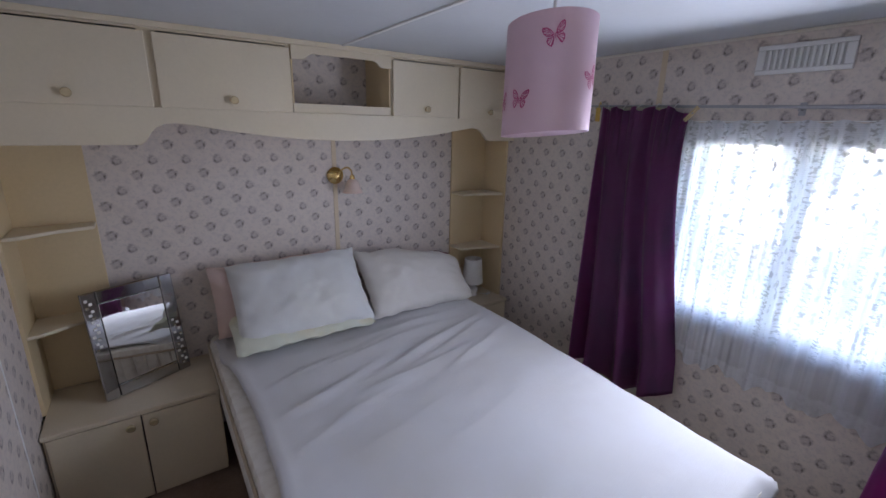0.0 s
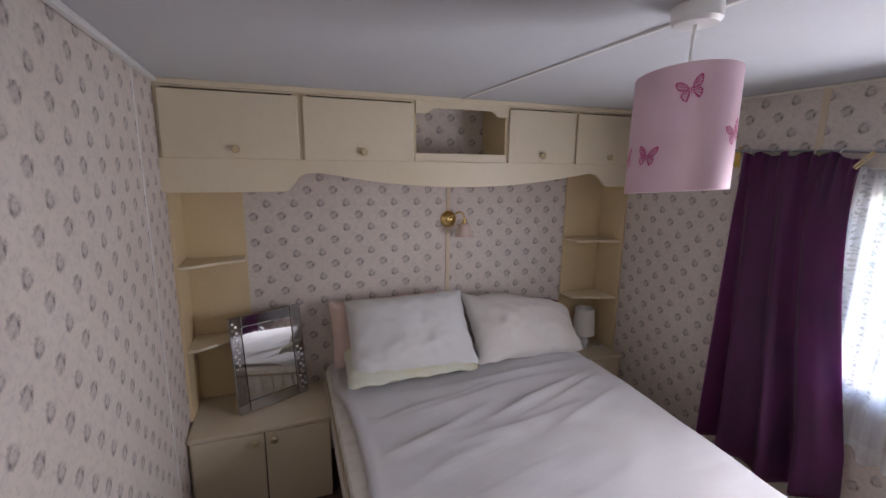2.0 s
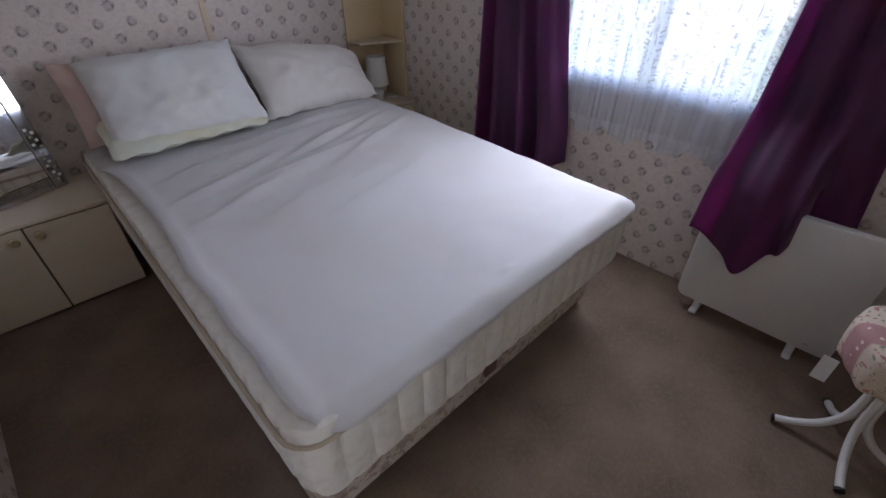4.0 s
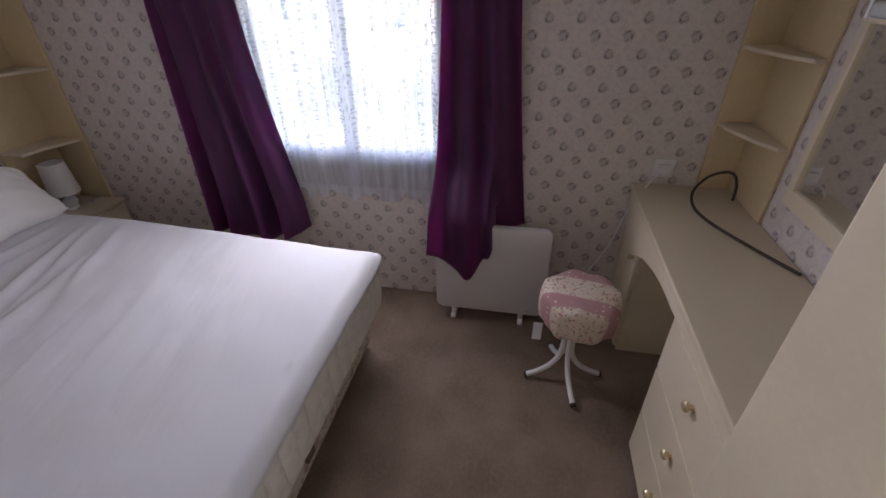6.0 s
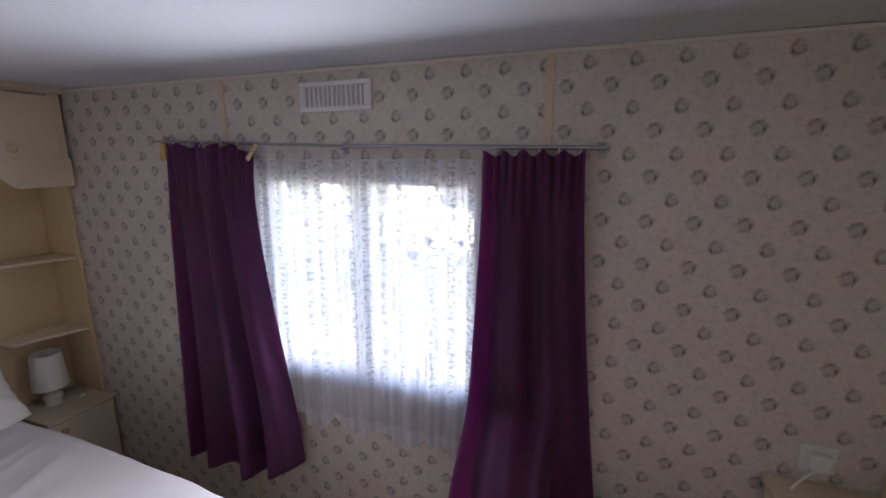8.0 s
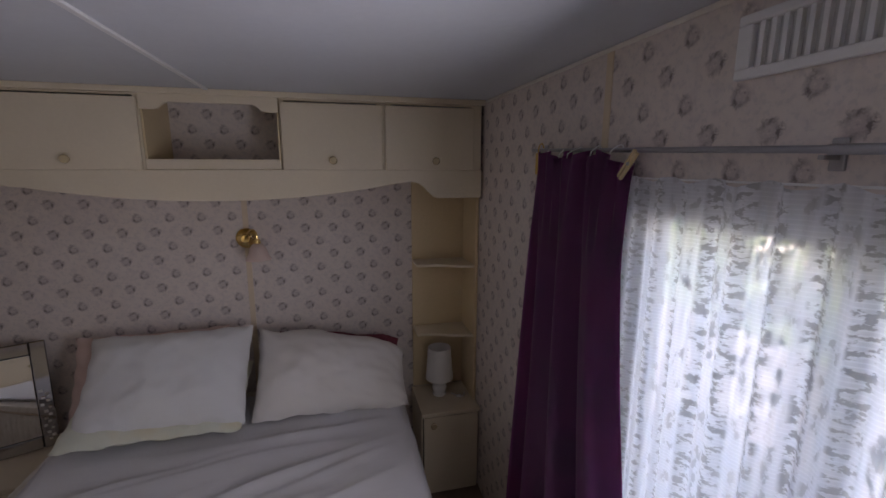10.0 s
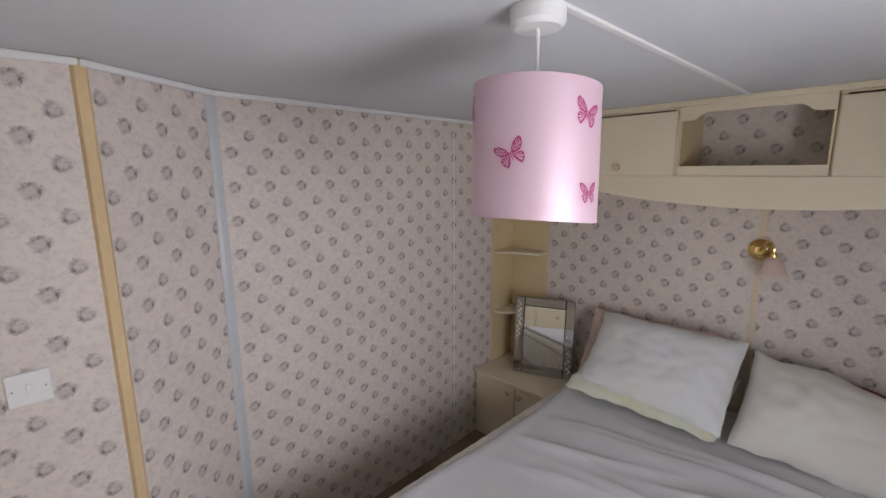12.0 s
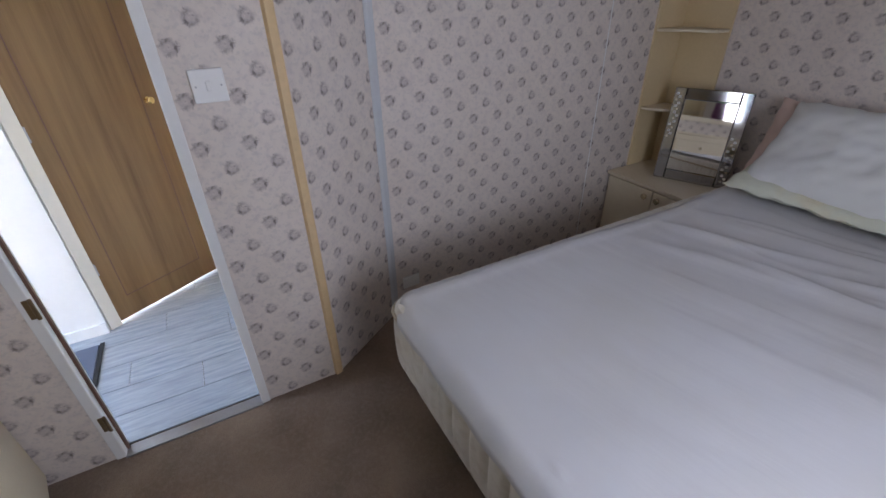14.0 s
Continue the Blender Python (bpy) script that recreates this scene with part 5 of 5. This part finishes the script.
shelf_column("corner_shelves", "yellowed cream corner shelves at the end of the dressing table", ((1.715, WIN_X - 0.002, SOUTH_Y + 0.001, SOUTH_Y + 0.013, 0.739, 1.545), (WIN_X - 0.016, WIN_X - 0.002, SOUTH_Y + 0.013, -0.872, 0.739, 1.545)),
             [([(2.014, -0.995), (1.717, -0.995), (1.717, -0.965), (1.80, -0.925), (1.93, -0.882), (2.014, -0.876)], z) for z in (1.292, 1.018)])
vanity = thing("vanity_mirror", (1.25, SOUTH_Y, 0.8), "large cream-framed mirror above the dressing table", "mirror")
MX0, MX1, MZ0, MZ1 = 0.72, 1.625, 0.926, 1.398
vf = box(MX0 - 0.045, MX1, SOUTH_Y + 0.001, SOUTH_Y + 0.022, MZ0 - 0.055, MZ0, 0.003)
box(MX0 - 0.045, MX1, SOUTH_Y + 0.001, SOUTH_Y + 0.022, MZ1, 1.505, 0.003, bm=vf)
box(MX0 - 0.045, MX0, SOUTH_Y + 0.001, SOUTH_Y + 0.022, MZ0, MZ1, 0.003, bm=vf)
box(MX1 - 0.034, MX1, SOUTH_Y + 0.001, SOUTH_Y + 0.022, MZ0, MZ1, 0.003, bm=vf)
part("frame", vf, CREAM, vanity)
part("glass", box(MX0, MX1 - 0.034, SOUTH_Y + 0.002, SOUTH_Y + 0.010, MZ0, MZ1), MIRROR, vanity, "mirror glass")
strip = thing("strip_light", (1.25, -0.97, 1.42), "slim pale strip light fixed above the vanity mirror", "strip light")
part("tube_cover", prism(rounded(-0.987, -0.937, 1.415, 1.453, 0.012), "x", 0.90, 1.523, 0.003), GREY_TRIM, strip, "", True)
part("end_cap", box(1.523, 1.537, -0.9875, -0.934, 1.412, 1.456, 0.004), PLASTIC, strip)

cord = thing("cord", (1.5, -0.85, 0.74), "dark brown cord looped on the dressing table", "cord")
part("line", tube([(1.385, -0.992, 0.744), (1.43, -0.965, 0.744), (1.52, -0.912, 0.744), (1.62, -0.858, 0.744), (1.72, -0.818, 0.744), (1.82, -0.805, 0.748), (1.905, -0.825, 0.768), (1.945, -0.875, 0.812), (1.915, -0.915, 0.850), (1.85, -0.925, 0.868), (1.795, -0.92, 0.850), (1.778, -0.918, 0.815), (1.778, -0.918, 0.795)], 0.0055, 8), BROWN_CORD, cord, "", True)


def socket_plate(name, label, o, ux, n, wide, high, category):
    """A face plate on a wall: middle o, ux along the wall, n out of it."""
    ob = thing(name, o, label, category)
    o, ux, n = Vector(o), Vector(ux).normalized(), Vector(n).normalized()
    bm = box(-wide / 2, wide / 2, 0, 0.009, -high / 2, high / 2, 0.003)

    def lay(b):
        for v in b.verts:
            v.co = o + ux * v.co.x + n * v.co.y + Vector((0, 0, v.co.z))
        return b

    part("plate", lay(bm), PLASTIC, ob)
    return ob, lay


ob, lay = socket_plate("light_switch", "white plastic single light switch beside the doorway", (DOOR_X, 0.102, 1.130), (0, 1, 0), (1, 0, 0), 0.082, 0.082, "light switch")
part("rocker", lay(box(-0.006, 0.006, 0.008, 0.013, -0.012, 0.012, 0.002)), PLASTIC, ob)
for sx in (-0.03, 0.03):
    part("screw", lay(lathe([(0.0025, 0.0085), (0.0025, 0.0098), (0.0, 0.0099)], (sx, 0, 0), 10, "y")), STEEL, ob, "small steel screw")
ob, lay = socket_plate("wall_socket", "white plastic power socket above the dressing table end", (WIN_X, -0.728, 0.812), (0, 1, 0), (-1, 0, 0), 0.085, 0.078, "socket")
part("plug", lay(box(-0.024, 0.024, 0.009, 0.034, -0.026, 0.022, 0.006)), PLASTIC, ob)
ob, lay = socket_plate("wall_socket", "white plastic power socket low on the wall beside the bed", (-0.286, 0.73, 0.158), (-0.045, 1, 0), (1, 0.045, 0), 0.085, 0.06, "socket")
part("switch_rocker", lay(box(-0.03, -0.02, 0.008, 0.013, 0.005, 0.02, 0.002)), PLASTIC, ob)
wire = thing("heater_flex", (2.0, -0.6, 0.4), "white flex hanging from the socket towards the heater", "cable")
part("cord", tube([(1.99, -0.715, 0.795), (1.975, -0.675, 0.765), (1.99, -0.612, 0.60), (2.005, -0.575, 0.42), (1.985, -0.48, 0.24), (1.95, -0.36, 0.13), (1.925, -0.2, 0.15)], 0.0035, 8), PLASTIC, wire, "", True)

# ---- outdoors, seen through the net ----
structure("ground", box(2.25, 60, -60, 60, -0.75, -0.7), GRASS, "mown grass of the caravan park", "ground")
structure("road", box(2.3, 7.0, -40, 40, -0.7, -0.69), plain("pale_gravel_drive", (0.14, 0.14, 0.145), 0.9, 0.15, 60, relief=0.5), "pale gravel drive between the caravans", "drive")
van = thing("static_caravan", (9.5, 2.5, -0.7), "white neighbouring static caravan across the grass", "caravan")
part("wall", box(8.6, 11.5, -2.5, 6.5, -0.25, 2.0, 0.05), PANEL_WHITE, van)
part("roof", prism([(8.45, 2.0), (11.65, 2.0), (10.05, 2.35)], "y", -2.6, 6.6), ROOF_GREY, van)
part("skirt", box(8.7, 11.4, -2.4, 6.4, -0.7, -0.25), DARK_GAP, van)
for y in (-1.6, 0.2, 2.0, 3.8, 5.4):
    wn_part = part("window", box(8.58, 8.63, y, y + 0.95, 0.65, 1.55, 0.01), PANEL_WHITE, van)
    part("pane", box(8.565, 8.585, y + 0.06, y + 0.89, 0.71, 1.49), DARK_WINDOW, wn_part)
rng = random.Random(12)


def shrub(name, x, y, r, h, label):
    ob = thing(name, (x, y, -0.7), label, "shrub")
    part("stem", tube([(x, y, -0.7), (x + 0.05, y, -0.2), (x, y + 0.06, h * 0.4 - 0.7)], 0.05, 8, 3), BRACKET, ob)
    bm = bmesh.new()
    for k in range(420):
        a, b, c = rng.random() * 6.28, rng.random(), rng.random() ** 0.5
        rr = r * c * (0.55 + 0.45 * math.sin(b * 3.0)) * (0.8 + 0.4 * noise.noise(Vector((a, b * 2, x))))
        o = Vector((x + rr * math.cos(a), y + rr * math.sin(a), -0.65 + h * b))
        t = Vector((rng.uniform(-1, 1), rng.uniform(-1, 1), rng.uniform(-1, 1))).normalized()
        s = t.orthogonal().normalized()
        w2, l2 = 0.05 + 0.05 * rng.random(), 0.09 + 0.08 * rng.random()
        bm.faces.new([bm.verts.new(o + q) for q in (t * l2, s * w2, -t * l2, -s * w2)])
    part("crown", bm, LEAF, ob)


for x, y, r, h in ((7.4, -0.9, 0.8, 1.5), (7.3, 3.6, 0.9, 2.0), (7.6, 1.2, 0.7, 1.1), (7.4, 5.4, 1.0, 1.8)):
    shrub("shrub", x, y, r, h, "leafy green shrub on the grass")

# ---- hall floor planks ----
hall_planks = bpy.data.objects["hall_floor"]
mesh_cache = {}
for row in range(8):
    x0 = -0.098 - 0.152 * (row + 1)
    y = 0.06 - 0.22 * ((row * 2) % 5) * 0.6
    start = 0.058
    while start > -2.05:
        end = max(y if start > y - 0.001 and start - y > 0.08 else start - 0.62, -2.05)
        length = round(start - end, 3)
        if length not in mesh_cache:
            bm = box(0, 0.150, -length + 0.002, 0, -0.006, 0.0, 0.0012, 1)
            for v in bm.verts:
                v.co *= S
            me = bpy.data.meshes.new("plank")
            bm.to_mesh(me)
            bm.free()
            me.materials.append(PLANK)
            mesh_cache[length] = me
        ob = new("plank", mesh_cache[length])
        ob.location = Vector((x0, start, 0)) * S
        ob.parent = hall_planks
        start = end
        y = -9
